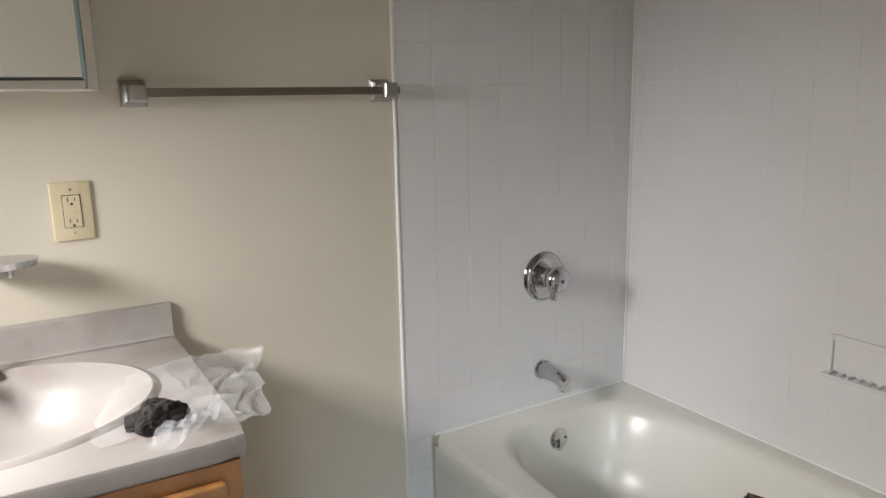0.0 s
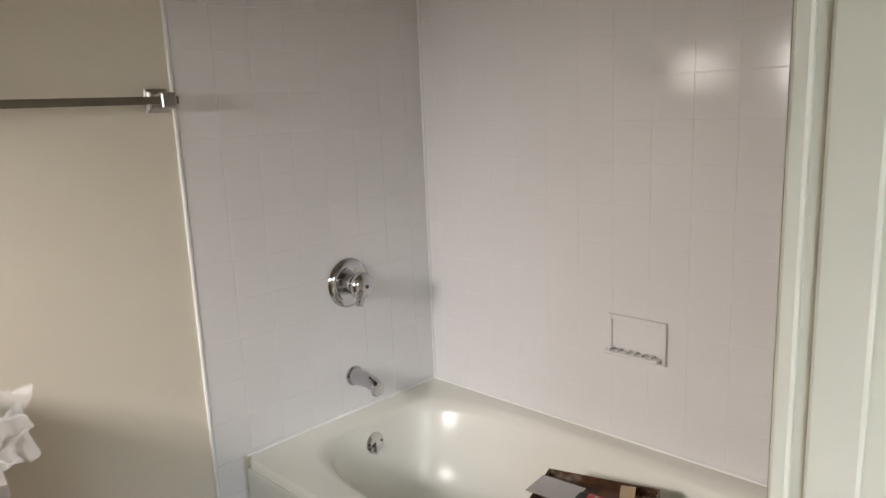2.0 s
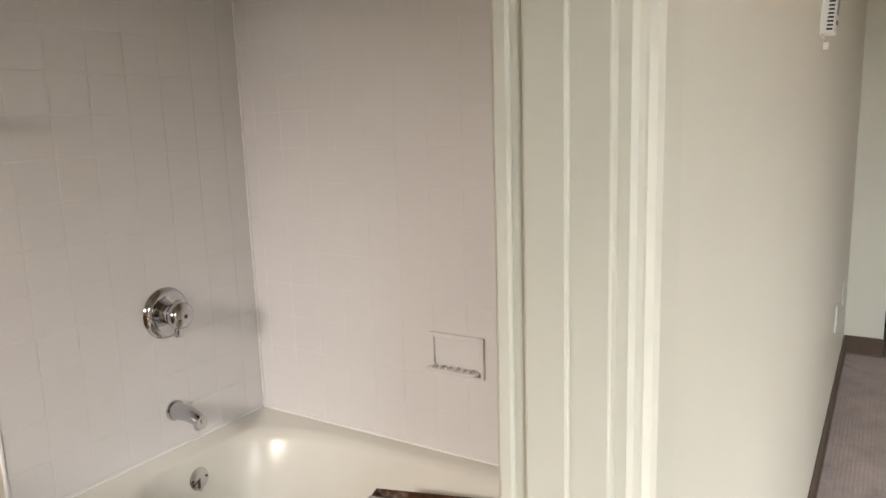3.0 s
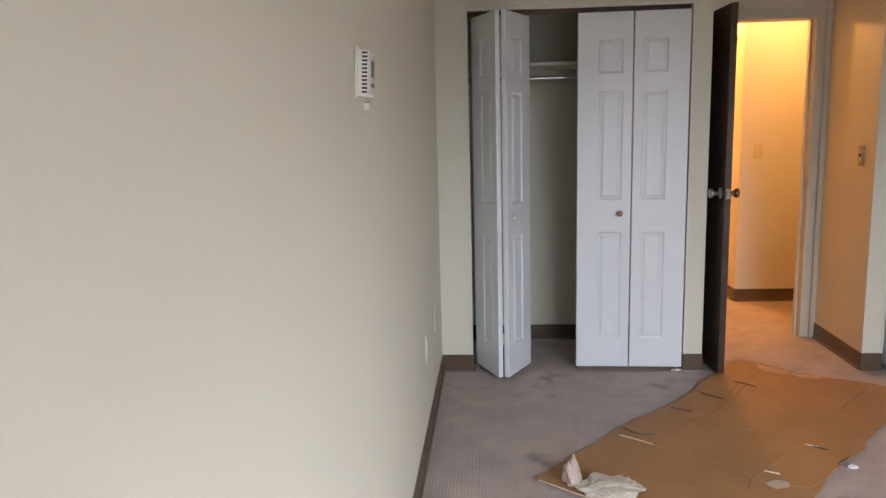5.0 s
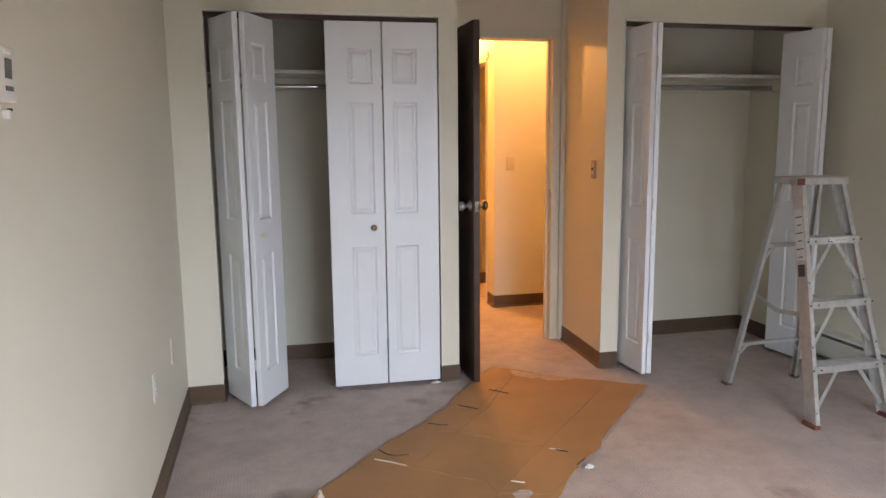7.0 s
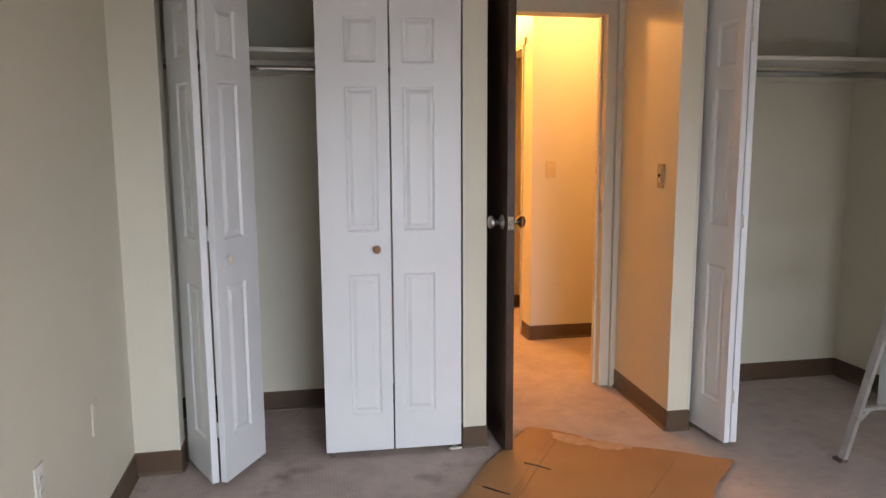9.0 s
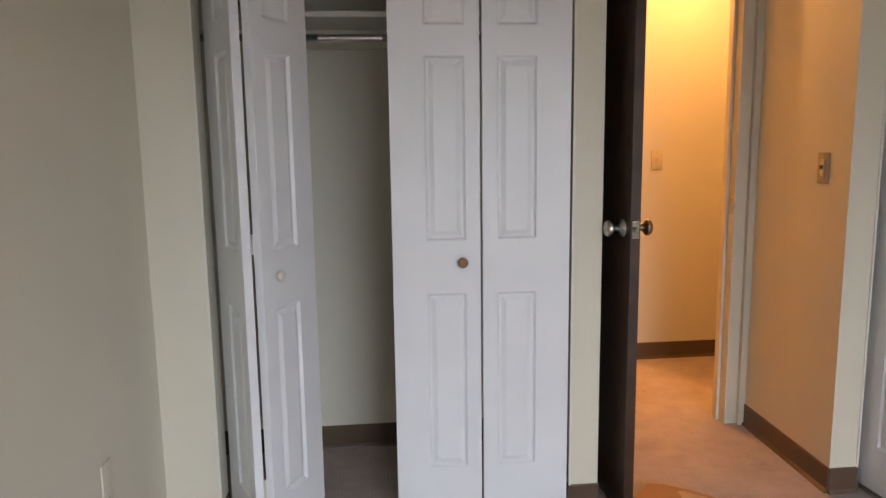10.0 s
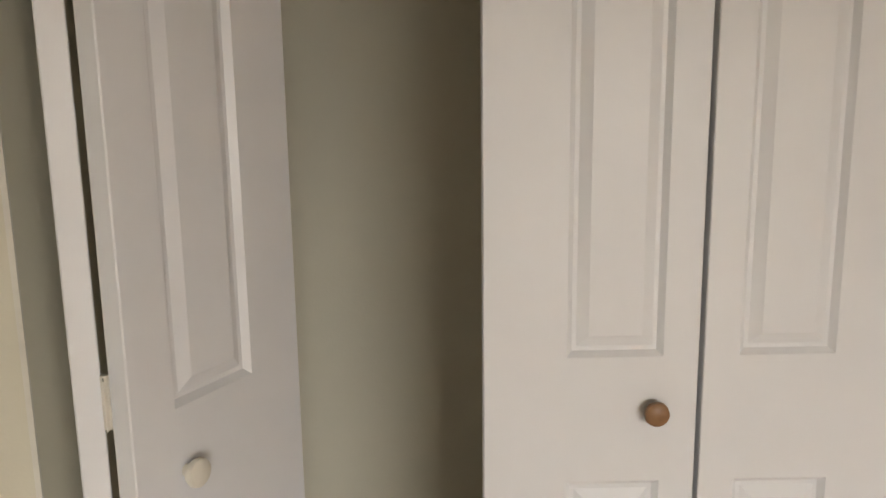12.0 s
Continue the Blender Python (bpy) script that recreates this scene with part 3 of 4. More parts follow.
# ---- baseboard heater ----
def heater():
    e = thing("baseboard_heater", (RX, -2.0, 0), "beige enamel baseboard heater along the wall", "heater")
    L = 1.92
    prof = [(0, 0.205), (-0.058, 0.196), (-0.068, 0.180), (-0.066, 0.176), (-0.052, 0.190), (-0.004, 0.198)]
    bm = bmesh.new()
    ends = [[bm.verts.new((x, s, z)) for x, z in prof] for s in (-L, L)]
    for k in range(len(prof)):
        q = (k + 1) % len(prof)
        bm.faces.new((ends[0][k], ends[0][q], ends[1][q], ends[1][k]))
    bm.faces.new(ends[0])
    bm.faces.new(ends[1])
    part("top_cover", bm, "heater", e)
    part("front_panel", bm_box(-0.066, -0.062, -L, L, 0.045, 0.160, 0.001), "heater", e)
    part("back_panel", bm_box(-0.004, -0.0005, -L, L, 0.01, 0.196), "heater", e)
    part("fin_tube", bm_box(-0.055, -0.012, -L + 0.02, L - 0.02, 0.065, 0.13), "dark", e)
    for s in (-L, L):
        part("end_cap", bm_box(-0.070, 0, min(s, s * 0.98), max(s, s * 0.98), 0.0, 0.208, 0.003), "heater", e)


heater()


# ---- step ladder ----
def ladder():
    e = thing("step_ladder", (3.198, -0.755, 0), "worn aluminium step ladder with red rubber feet", "step ladder", turn=1.5)
    top = 1.188
    tx = -0.018
    # front rails (steps side): -y; rear legs: +y
    fx, ftx, fy, fty = 0.226, 0.128, -0.328, -0.035
    rx, rtx, ry, rty = 0.230, 0.122, 0.305, 0.075
    for s in (-1, 1):
        a, b = Vector((s * fx, fy, 0.012)), Vector((s * ftx + tx, fty, top))
        u = (b - a).normalized()
        web = bm_bar(a, b, 0.072, 0.003, (1, 0, 0))
        off = Vector((0, 0.0345, 0)) 
        fl = [bm_bar(a + Vector((-s * 0.011, k * 0.0345, 0)), b + Vector((-s * 0.011, k * 0.0345, 0)), 0.0025, 0.022, (1, 0, 0)) for k in (-1, 1)]
        part("front_rail", join(web, *fl), "alu", e)
        part("rubber_foot", bm_box(s * fx - 0.018, s * fx + 0.018, fy - 0.045, fy + 0.045, 0, 0.020, 0.004), "redrubber", e, "dark red rubber foot")
        a, b = Vector((s * rx, ry, 0.010)), Vector((s * rtx + tx, rty, top))
        web = bm_bar(a, b, 0.034, 0.0025, (1, 0, 0))
        fl = [bm_bar(a + Vector((-s * 0.009, k * 0.016, 0)), b + Vector((-s * 0.009, k * 0.016, 0)), 0.0022, 0.018, (1, 0, 0)) for k in (-1, 1)]
        part("rear_leg", join(web, *fl), "alu", e)
        part("rubber_foot", bm_box(s * rx - 0.018, s * rx + 0.018, ry - 0.020, ry + 0.030, 0, 0.014, 0.003), "brownfoot", e, "brown rubber foot")
        # spreader, folding in the middle
        zf, zr = 0.52, 0.54
        pf = Vector((s * (fx + (ftx - fx) * zf / top - 0.016), fy + (fty - fy) * zf / top, zf))
        pr = Vector((s * (rx + (rtx - rx) * zr / top - 0.016), ry + (rty - ry) * zr / top, zr))
        mid = (pf + pr) / 2 + Vector((0, 0.02, -0.035))
        part("spreader", join(bm_bar(pf, mid, 0.022, 0.003, (1, 0, 0)), bm_bar(mid, pr, 0.022, 0.003, (1, 0, 0)), bm_cyl(0.007, 0.008, 12, m=Matrix.Translation(mid + Vector((-0.004, 0, 0))) @ pose(0, 0, 0, 0, 90, 0))), "alu", e)
    for z, r in ((0.275, 0), (0.580, 0), (0.885, 0)):
        k = z / top
        w = fx + (ftx - fx) * k - 0.004
        y = fy + (fty - fy) * k
        x0 = tx * k
        prof = [(y - 0.0445, z - 0.020), (y - 0.0420, z - 0.020), (y - 0.0420, z + 0.012), (y + 0.0400, z + 0.012), (y + 0.0400, z - 0.016), (y + 0.0425, z - 0.016), (y + 0.0425, z + 0.0155)]
        for q in range(9, -1, -1):
            prof += [(y - 0.034 + q * 0.0078, z + 0.0155), (y - 0.034 + q * 0.0078, z + 0.0172), (y - 0.0365 + q * 0.0078, z + 0.0172), (y - 0.0365 + q * 0.0078, z + 0.0155)]
        prof.append((y - 0.0445, z + 0.0155))
        bm = bmesh.new()
        ends = [[bm.verts.new((x, *p)) for p in prof] for x in (-w, w)]
        for q in range(len(prof)):
            r = (q + 1) % len(prof)
            bm.faces.new((ends[0][q], ends[0][r], ends[1][r], ends[1][q]))
        bm.faces.new(ends[0])
        bm.faces.new(ends[1])
        part("step", bm, "alu", e)
        for s in (-1, 1):
            for dx, dy in ((-0.035, 0.0), (0.010, 0.0005)):
                part("rivet", bm_cyl(0.0052, 0.003, 10, m=pose(s * (w + dx), y - 0.0445 + dy, z - 0.002, 90, 0, 0)), "rivetmetal", e)
            if z < 0.9:
                part("step_brace", bm_bar((s * (w - 0.004), y - 0.060, z - 0.20), (s * (w - 0.13), y - 0.036, z - 0.02), 0.020, 0.0025, (0, 1, 0)), "alu", e)
    for s in (-1, 1):
        for z in (0.075, 0.38, 0.685):
            k = z / top
            part("rivet", bm_cyl(0.0048, 0.003, 10, m=pose(s * (fx + (ftx - fx) * k) + tx * k - s * 0.006, fy + (fty - fy) * k - 0.0365, z, 90, 0, 0)), "rivetmetal", e)
    for z in (0.255, 0.83):
        k = z / top
        w = rx + (rtx - rx) * k - 0.002
        y = ry + (rty - ry) * k
        part("rear_crossbar", join(bm_box(-w, w, y - 0.0125, y + 0.0125, z, z + 0.003), bm_box(-w, w, y + 0.0100, y + 0.0125, z - 0.022, z)), "alu", e)
        for s in (-1, 1):
            part("rear_brace", bm_bar((s * (w - 0.002), y + 0.012, z - 0.075), (s * (w - 0.075), y + 0.008, z - 0.004), 0.016, 0.002, (0, 1, 0)), "alu", e)
    shift = Matrix.Translation((tx - 0.012, 0.032, 0))
    cap = bm_box(-0.152, 0.152, -0.115, 0.060, top, top + 0.006, 0.002)
    skirt = [bm_box(-0.152, 0.152, -0.118, -0.1145, top - 0.030, top + 0.004, 0.001), bm_box(-0.152, 0.152, 0.0595, 0.063, top - 0.030, top + 0.004, 0.001)]
    side = [bm_box(s * 0.152 - 0.002, s * 0.152 + 0.002, -0.115, 0.060, top - 0.028, top + 0.005, 0.001) for s in (-1, 1)]
    cap = join(cap, *skirt, *side)
    bmesh.ops.transform(cap, matrix=shift, verts=cap.verts)
    part("top_cap", cap, "alu", e)
    corner = bm_box(-0.157, -0.112, -0.123, -0.1185, top - 0.030, top + 0.003, 0.002)
    bmesh.ops.transform(corner, matrix=shift, verts=corner.verts)
    part("cap_end", corner, "redrubber", e, "red worn corner of the top cap")
    # stickers on the outer face of the rail and on the step
    a, b = Vector((-fx, fy, 0.012)), Vector((-ftx + tx, fty, top))
    u = (b - a).normalized()
    n = Vector((-1, 0, 0))
    q0, q1 = a + u * 0.80, a + u * 1.06
    part("rail_sticker", bm_bar(q0 + n * 0.0028, q1 + n * 0.0028, 0.056, 0.0008, (1, 0, 0)), "label", e, "worn white sticker with small print")
    for k in range(0, 12, 2):
        p = a + u * (0.815 + 0.020 * k) + n * 0.0034
        wd = 0.046 if k % 4 else 0.030
        part("print_line", bm_bar(p, p + u * 0.006, wd, 0.0004, (1, 0, 0)), "ink", e)
    p = a + u * 0.72 + n * 0.0028
    part("round_sticker", bm_bar(p, p + u * 0.06, 0.045, 0.0008, (1, 0, 0)), "ink", e, "small dark blue sticker")
    k = 0.885 / top
    y = fy + (fty - fy) * k - 0.0450
    part("step_sticker", bm_box(-0.045, 0.075, y - 0.0006, y, 0.872, 0.896), "label", e, "white label with a black mark")
    part("step_mark", join(bm_box(-0.040, -0.012, y - 0.0012, y - 0.0006, 0.875, 0.880), bm_box(-0.040, -0.034, y - 0.0012, y - 0.0006, 0.880, 0.893), bm_box(0.0, 0.068, y - 0.0012, y - 0.0006, 0.883, 0.885)), "ink", e)


ladder()


# ---- cardboard sheet ----
def rand_edge(a, b, n, amp, seed):
    r = random.Random(seed)
    a, b = Vector(a), Vector(b)
    d = (b - a).normalized()
    s = Vector((-d.y, d.x))
    return [a + (b - a) * (k / n) + s * r.uniform(-amp, amp) for k in range(n)]


def sheet(name, ring, z0, mat, parent, th=0.005, wave=0.004, cuts=0.06):
    """A flat sheet with the outline ring, subdivided and gently buckled."""
    bm = bmesh.new()
    vs = [bm.verts.new((p[0], p[1], 0)) for p in ring]
    bm.faces.new(vs)
    xs, ys = [p[0] for p in ring], [p[1] for p in ring]
    x = min(xs) + cuts
    while x < max(xs):
        bmesh.ops.bisect_plane(bm, geom=bm.verts[:] + bm.edges[:] + bm.faces[:], plane_co=(x, 0, 0), plane_no=(1, 0, 0))
        x += cuts
    y = min(ys) + cuts
    while y < max(ys):
        bmesh.ops.bisect_plane(bm, geom=bm.verts[:] + bm.edges[:] + bm.faces[:], plane_co=(0, y, 0), plane_no=(0, 1, 0))
        y += cuts
    for v in bm.verts:
        v.co.z = z0 + wave * (0.6 + noise.noise(v.co * 3.1) + 0.5 * noise.noise(v.co * 9.0))
    ext = bmesh.ops.extrude_face_region(bm, geom=bm.faces[:])
    for v in ext["geom"]:
        if isinstance(v, bmesh.types.BMVert):
            v.co.z -= th
    return part(name, bm, mat, parent, smooth=True)


def cardboard():
    e = new("cardboard_sheet")
    tagged(e, "flattened brown cardboard box lying on the carpet", "cardboard")
    ring = [Vector((1.743, 0.130)), Vector((1.80, 0.115)), Vector((1.862, 0.075)), Vector((1.93, 0.02)), Vector((1.995, -0.06)), Vector((2.08, -0.125)), Vector((2.155, -0.175))]
    ring += rand_edge((2.18, -0.18), (2.50, -0.372), 4, 0.004, 1) + rand_edge((2.50, -0.372), (2.02, -0.88), 7, 0.007, 2)
    ring += rand_edge((2.02, -0.88), (1.78, -1.19), 5, 0.010, 9) + [Vector((1.71, -1.20)), Vector((1.70, -1.235))]
    ring += rand_edge((1.68, -1.25), (1.16, -1.92), 8, 0.012, 4) + rand_edge((1.16, -1.92), (0.458, -1.352), 6, 0.006, 5)
    ring += rand_edge((0.458, -1.352), (0.82, -0.92), 5, 0.004, 6) + rand_edge((0.82, -0.915), (1.035, -0.692), 3, 0.004, 7)
    ring += [Vector((1.175, -0.575)), Vector((1.19, -0.555))] + rand_edge((1.20, -0.545), (1.37, -0.35), 3, 0.004, 8) + [Vector((1.372, -0.33)), Vector((1.42, -0.25))]
    ring += rand_edge((1.435, -0.218), (1.743, 0.130), 5, 0.004, 10)
    sheet("panel", ring, 0.011, "card", e, 0.005, 0.005)
    flap = [Vector((1.362, -0.372)), Vector((1.378, -0.325)), Vector((1.435, -0.222)), Vector((1.60, -0.035)), Vector((1.738, 0.122)), Vector((1.838, 0.030)), Vector((1.70, -0.16)), Vector((1.575, -0.335)), Vector((1.478, -0.478)), Vector((1.42, -0.42))]
    sheet("corner_flap", flap, 0.0138, "card", e, 0.002, 0.005, 0.06)

    def strip(name, pts, w, mat, z=0.0190, th=0.0022, seed=3):
        """A narrow uneven strip along a bent line: a fold, a slit or a torn edge."""
        r = random.Random(seed)
        bm = bmesh.new()
        pts = [Vector(p) for p in pts]
        fine = []
        for p, q in zip(pts, pts[1:]):
            n = max(2, int((q - p).length / 0.03))
            fine += [p + (q - p) * k / n for k in range(n)]
        fine.append(pts[-1])
        rows = []
        for k, p in enumerate(fine):
            d = (fine[min(k + 1, len(fine) - 1)] - fine[max(k - 1, 0)]).normalized()
            s2 = Vector((-d.y, d.x))
            ww = w * (0.6 if name != "crease" else 1) * r.uniform(0.4, 1.2) * (0.25 + 0.75 * math.sin(math.pi * (k + 0.4) / len(fine)) ** 0.5)
            zz = 0.0045 * (0.6 + noise.noise(Vector((p.x, p.y, 0)) * 3.1) + 0.5 * noise.noise(Vector((p.x, p.y, 0)) * 9.0))
            rows.append([bm.verts.new((*(p + s2 * ww * c), z + zz - 0.004 + h)) for c, h in ((-0.5, -0.002), (0, th), (0.5, -0.002))])
        for u, v in zip(rows, rows[1:]):
            for k in range(2):
                bm.faces.new((u[k], u[k + 1], v[k + 1], v[k]))
        return part(name, bm, mat, e, smooth=True)

    for seed, (pts, w) in enumerate(((((2.257, -0.327), (1.95, -0.655), (1.625, -1.005)), 0.010), (((1.625, -1.005), (1.48, -1.165), (1.30, -1.36)), 0.010), (((1.19, -0.70), (1.347, -0.774), (1.50, -0.90), (1.625, -1.005)), 0.014),
                     (((1.867, 0.039), (1.70, -0.21), (1.515, -0.492), (1.19, -0.86), (0.965, -1.109)), 0.009), (((0.978, -1.034), (1.12, -1.13), (1.282, -1.266)), 0.012), (((1.282, -1.266), (1.30, -1.36), (1.26, -1.45)), 0.010), (((1.30, -1.36), (1.50, -1.42), (1.60, -1.33)), 0.008))):
        # fold lines as darker strips, their shade put into the colour
        strip("crease", pts, w * 0.75, "crease", 0.0176, 0.0004, seed)
    strip("torn_edge", ((0.868, -0.937), (0.93, -0.985), (0.992, -1.040)), 0.012, "cardedge", 0.0200)
    strip("torn_edge", ((1.835, 0.050), (1.855, 0.000), (1.91, -0.045), (1.99, -0.105), (2.08, -0.150), (2.13, -0.175)), 0.15, "peeled", 0.0185, seed=5)
    strip("torn_edge", ((1.645, -1.035), (1.69, -1.060)), 0.010, "cardedge", 0.0205, seed=6)
    strip("torn_edge", ((0.47, -1.375), (0.56, -1.445), (0.66, -1.52)), 0.006, "cardedge", 0.0185, seed=7)
    strip("torn_edge", ((1.38, -1.28), (1.43, -1.31)), 0.010, "cardedge", 0.0200, seed=8)
    strip("slit", ((1.607, -0.237), (1.65, -0.275), (1.695, -0.325)), 0.010, "dark", 0.0216, seed=11)
    strip("slit", ((1.385, -0.400), (1.43, -0.445), (1.472, -0.487)), 0.018, "dark", 0.0180, seed=12)
    strip("slit", ((0.897, -0.844), (0.93, -0.905), (0.965, -0.930), (1.021, -0.935)), 0.010, "dark", 0.0195, seed=13)
    strip("slit", ((1.67, -1.050), (1.715, -1.088)), 0.013, "dark", 0.0200, seed=14)
    strip("slit", ((1.179, -0.606), (1.228, -0.640), (1.27, -0.655)), 0.006, "dark", 0.0195, seed=15)
    strip("slit", ((1.70, -1.215), (1.76, -1.165)), 0.014, "dark", 0.0195, seed=16)
    return e


cardboard()


def crumple(name, at, size, mat, seed, label, cat, flat=0.5, sub=4, rough=0.35):
    bm = bmesh.new()
    bmesh.ops.create_icosphere(bm, subdivisions=sub, radius=1)
    off = Vector((seed * 7.3, seed * 3.1, seed * 1.7))
    for v in bm.verts:
        p = v.co.copy()
        r = 1 + rough * (noise.noise(p * 1.6 + off) + 0.7 * abs(noise.noise(p * 4.1 + off)) - 0.35 + 0.35 * abs(noise.noise(p * 9.0 + off)))
        v.co = Vector((p.x * size[0] * r, p.y * size[1] * r, max(-0.35, p.z) * size[2] * r))
    lo = min(v.co.z for v in bm.verts)
    for v in bm.verts:
        v.co.z -= lo
    ob = part(name, bm, mat)
    ob.matrix_world = pose(*at)
    return tagged(ob, label, cat)


crumple("crumpled_paper", (0.600, -1.395, 0.017), (0.036, 0.045, 0.075), "pinkpaper", 1, "crumpled pinkish white paper on the cardboard", "paper")
crumple("paper_scrap", (0.735, -1.44, 0.017), (0.120, 0.090, 0.026), "paper", 2, "flat creased white paper on the cardboard", "paper")
crumple("floor_guide", (1.358, 0.002, 0.001), (0.034, 0.011, 0.007), "oldwhite", 7, "small bent white floor guide under the bifold", "door guide")
crumple("plastic_scrap", (1.39, -1.40, 0.017), (0.042, 0.030, 0.008), "plastic", 3, "clear crumpled plastic scrap on the cardboard", "plastic")
crumple("white_scrap", (1.755, -1.225, 0.003), (0.020, 0.012, 0.010), "label", 4, "small white scrap beside the cardboard", "litter")


# ---- bathtub ----
def tub():
    e = thing("bathtub", (BW + 0.007, BN - 0.0005, 0), "bone enamel alcove bathtub with rounded inner corners", "bathtub")
    L, W, Hh = 1.515, 0.750, 0.360
    bm = bmesh.new()
    n = 64

    def ring(cx, cy, rx, ry, z, p):
        out = []
        for k in range(n):
            a = 2 * math.pi * k / n
            c, s = math.cos(a), math.sin(a)
            out.append(bm.verts.new((cx + rx * abs(c) ** (2 / p) * (1 if c > 0 else -1), cy + ry * abs(s) ** (2 / p) * (1 if s > 0 else -1), z)))
        return out

    cx, cy = L / 2, -W / 2
    spec = [(cx, cy, L / 2, W / 2, Hh - 0.012, 60), (cx, cy, L / 2 - 0.003, W / 2 - 0.003, Hh, 50), (cx + 0.01, cy + 0.012, L / 2 - 0.062, W / 2 - 0.060, Hh, 4.5),
            (cx + 0.01, cy + 0.012, L / 2 - 0.075, W / 2 - 0.073, Hh - 0.006, 4.0), (cx + 0.01, cy + 0.012, L / 2 - 0.086, W / 2 - 0.088, Hh - 0.030, 3.7),
            (cx - 0.020, cy + 0.012, L / 2 - 0.125, W / 2 - 0.115, Hh - 0.16, 3.4), (cx - 0.045, cy + 0.012, L / 2 - 0.175, W / 2 - 0.145, Hh - 0.25, 3.2),
            (cx - 0.050, cy + 0.012, L / 2 - 0.22, W / 2 - 0.19, Hh - 0.285, 3.0), (cx - 0.05, cy + 0.012, L / 2 - 0.30, W / 2 - 0.26, Hh - 0.30, 2.6)]
    rings = [ring(*s) for s in spec]
    for a, b in zip(rings, rings[1:]):
        for k in range(n):
            q = (k + 1) % n
            bm.faces.new((a[k], a[q], b[q], b[k]))
    bm.faces.new(rings[-1])
    low = [bm.verts.new((v.co.x, v.co.y, 0.0)) for v in rings[0]]
    for k in range(n):
        q = (k + 1) % n
        bm.faces.new((low[k], low[q], rings[0][q], rings[0][k]))
    part("basin", bm, "tub", e, smooth=True)
    part("apron_lip", bm_box(0.004, L - 0.004, -W - 0.006, -W - 0.0005, 0.0, Hh - 0.03, 0.003), "tub", e)
    m = pose(0.094, -0.368, 0.285, 0, 84, 0)
    part("overflow_plate", bm_lathe([(0.0, 0.010), (0.020, 0.010), (0.033, 0.007), (0.037, 0.002), (0.036, -0.004)], 32, m), "chrome", e, "chrome overflow plate with trip lever", smooth=True)
    part("trip_lever", join(bm_bar((0.100, -0.368, 0.286), (0.122, -0.386, 0.268), 0.007, 0.007), bm_cyl(0.0055, 0.012, 12, m=pose(0.116, -0.386, 0.266, 0, 90, 0))), "chrome", e, smooth=True)
    for s in (-1, 1):
        part("plate_screw", bm_cyl(0.0035, 0.003, 10, m=pose(0.1025, -0.368 + s * 0.024, 0.286, 0, 84, 0)), "dark", e)


tub()


# ---- bath fittings ----
def valve():
    e = thing("shower_valve", (BW + 0.0075, -3.022, 0.779), "round chrome tub valve with lever handle on tile", "tub valve")
    m = pose(0, 0, 0, 0, 90, 0)
    part("escutcheon", bm_lathe([(0.0, 0.010), (0.044, 0.011), (0.052, 0.016), (0.062, 0.016), (0.072, 0.010), (0.077, 0.001)], 48, m), "chrome", e, smooth=True)
    part("sleeve", bm_lathe([(0.0, 0.046), (0.026, 0.045), (0.030, 0.038), (0.032, 0.011)], 32, m), "chrome", e, smooth=True)
    part("handle", bm_lathe([(0.0, 0.090), (0.014, 0.0885), (0.030, 0.084), (0.039, 0.074), (0.042, 0.062), (0.037, 0.050), (0.020, 0.0465), (0.0, 0.0465)], 32, m), "chrome", e, "rounded chrome handle hub", smooth=True)
    part("lever", bm_bar((0.070, -0.006, -0.022), (0.064, -0.014, -0.062), 0.024, 0.016, (1, 0, 0), 0.005), "chrome", e, smooth=True)
    part("temperature_button", bm_cyl(0.006, 0.002, 20, m=pose(0.0885, 0, 0, 0, 90, 0)), "ink", e)


valve()


def spout():
    e = thing("tub_spout", (BW + 0.0075, -3.026, 0.478), "brushed chrome tub spout above the tub rim", "tub spout")
    bm = bmesh.new()
    n, rings = 24, []
    for k in range(11):
        t = k / 10
        x = 0.002 + 0.120 * t
        drop = -0.014 * max(0, t - 0.45) ** 2 * 4
        rz, ry = 0.027 - 0.007 * t, 0.026 - 0.006 * t
        rings.append([bm.verts.new((x, ry * math.cos(2 * math.pi * q / n), drop + rz * math.sin(2 * math.pi * q / n))) for q in range(n)])
    for a, b in zip(rings, rings[1:]):
        for q in range(n):
            bm.faces.new((a[q], a[(q + 1) % n], b[(q + 1) % n], b[q]))
    bm.faces.new(rings[-1])
    bm.faces.new(rings[0])
    part("body", bm, "chrome", e, smooth=True)
    part("outlet_nose", bm_cyl(0.015, 0.036, 20, 0.018, 0.002, pose(0.106, 0, -0.038)), "chrome", e, smooth=True)
    part("wall_flange", bm_lathe([(0.031, 0.0), (0.031, 0.006), (0.027, 0.010)], 28, pose(0, 0, 0, 0, 90, 0)), "chrome", e, smooth=True)


spout()


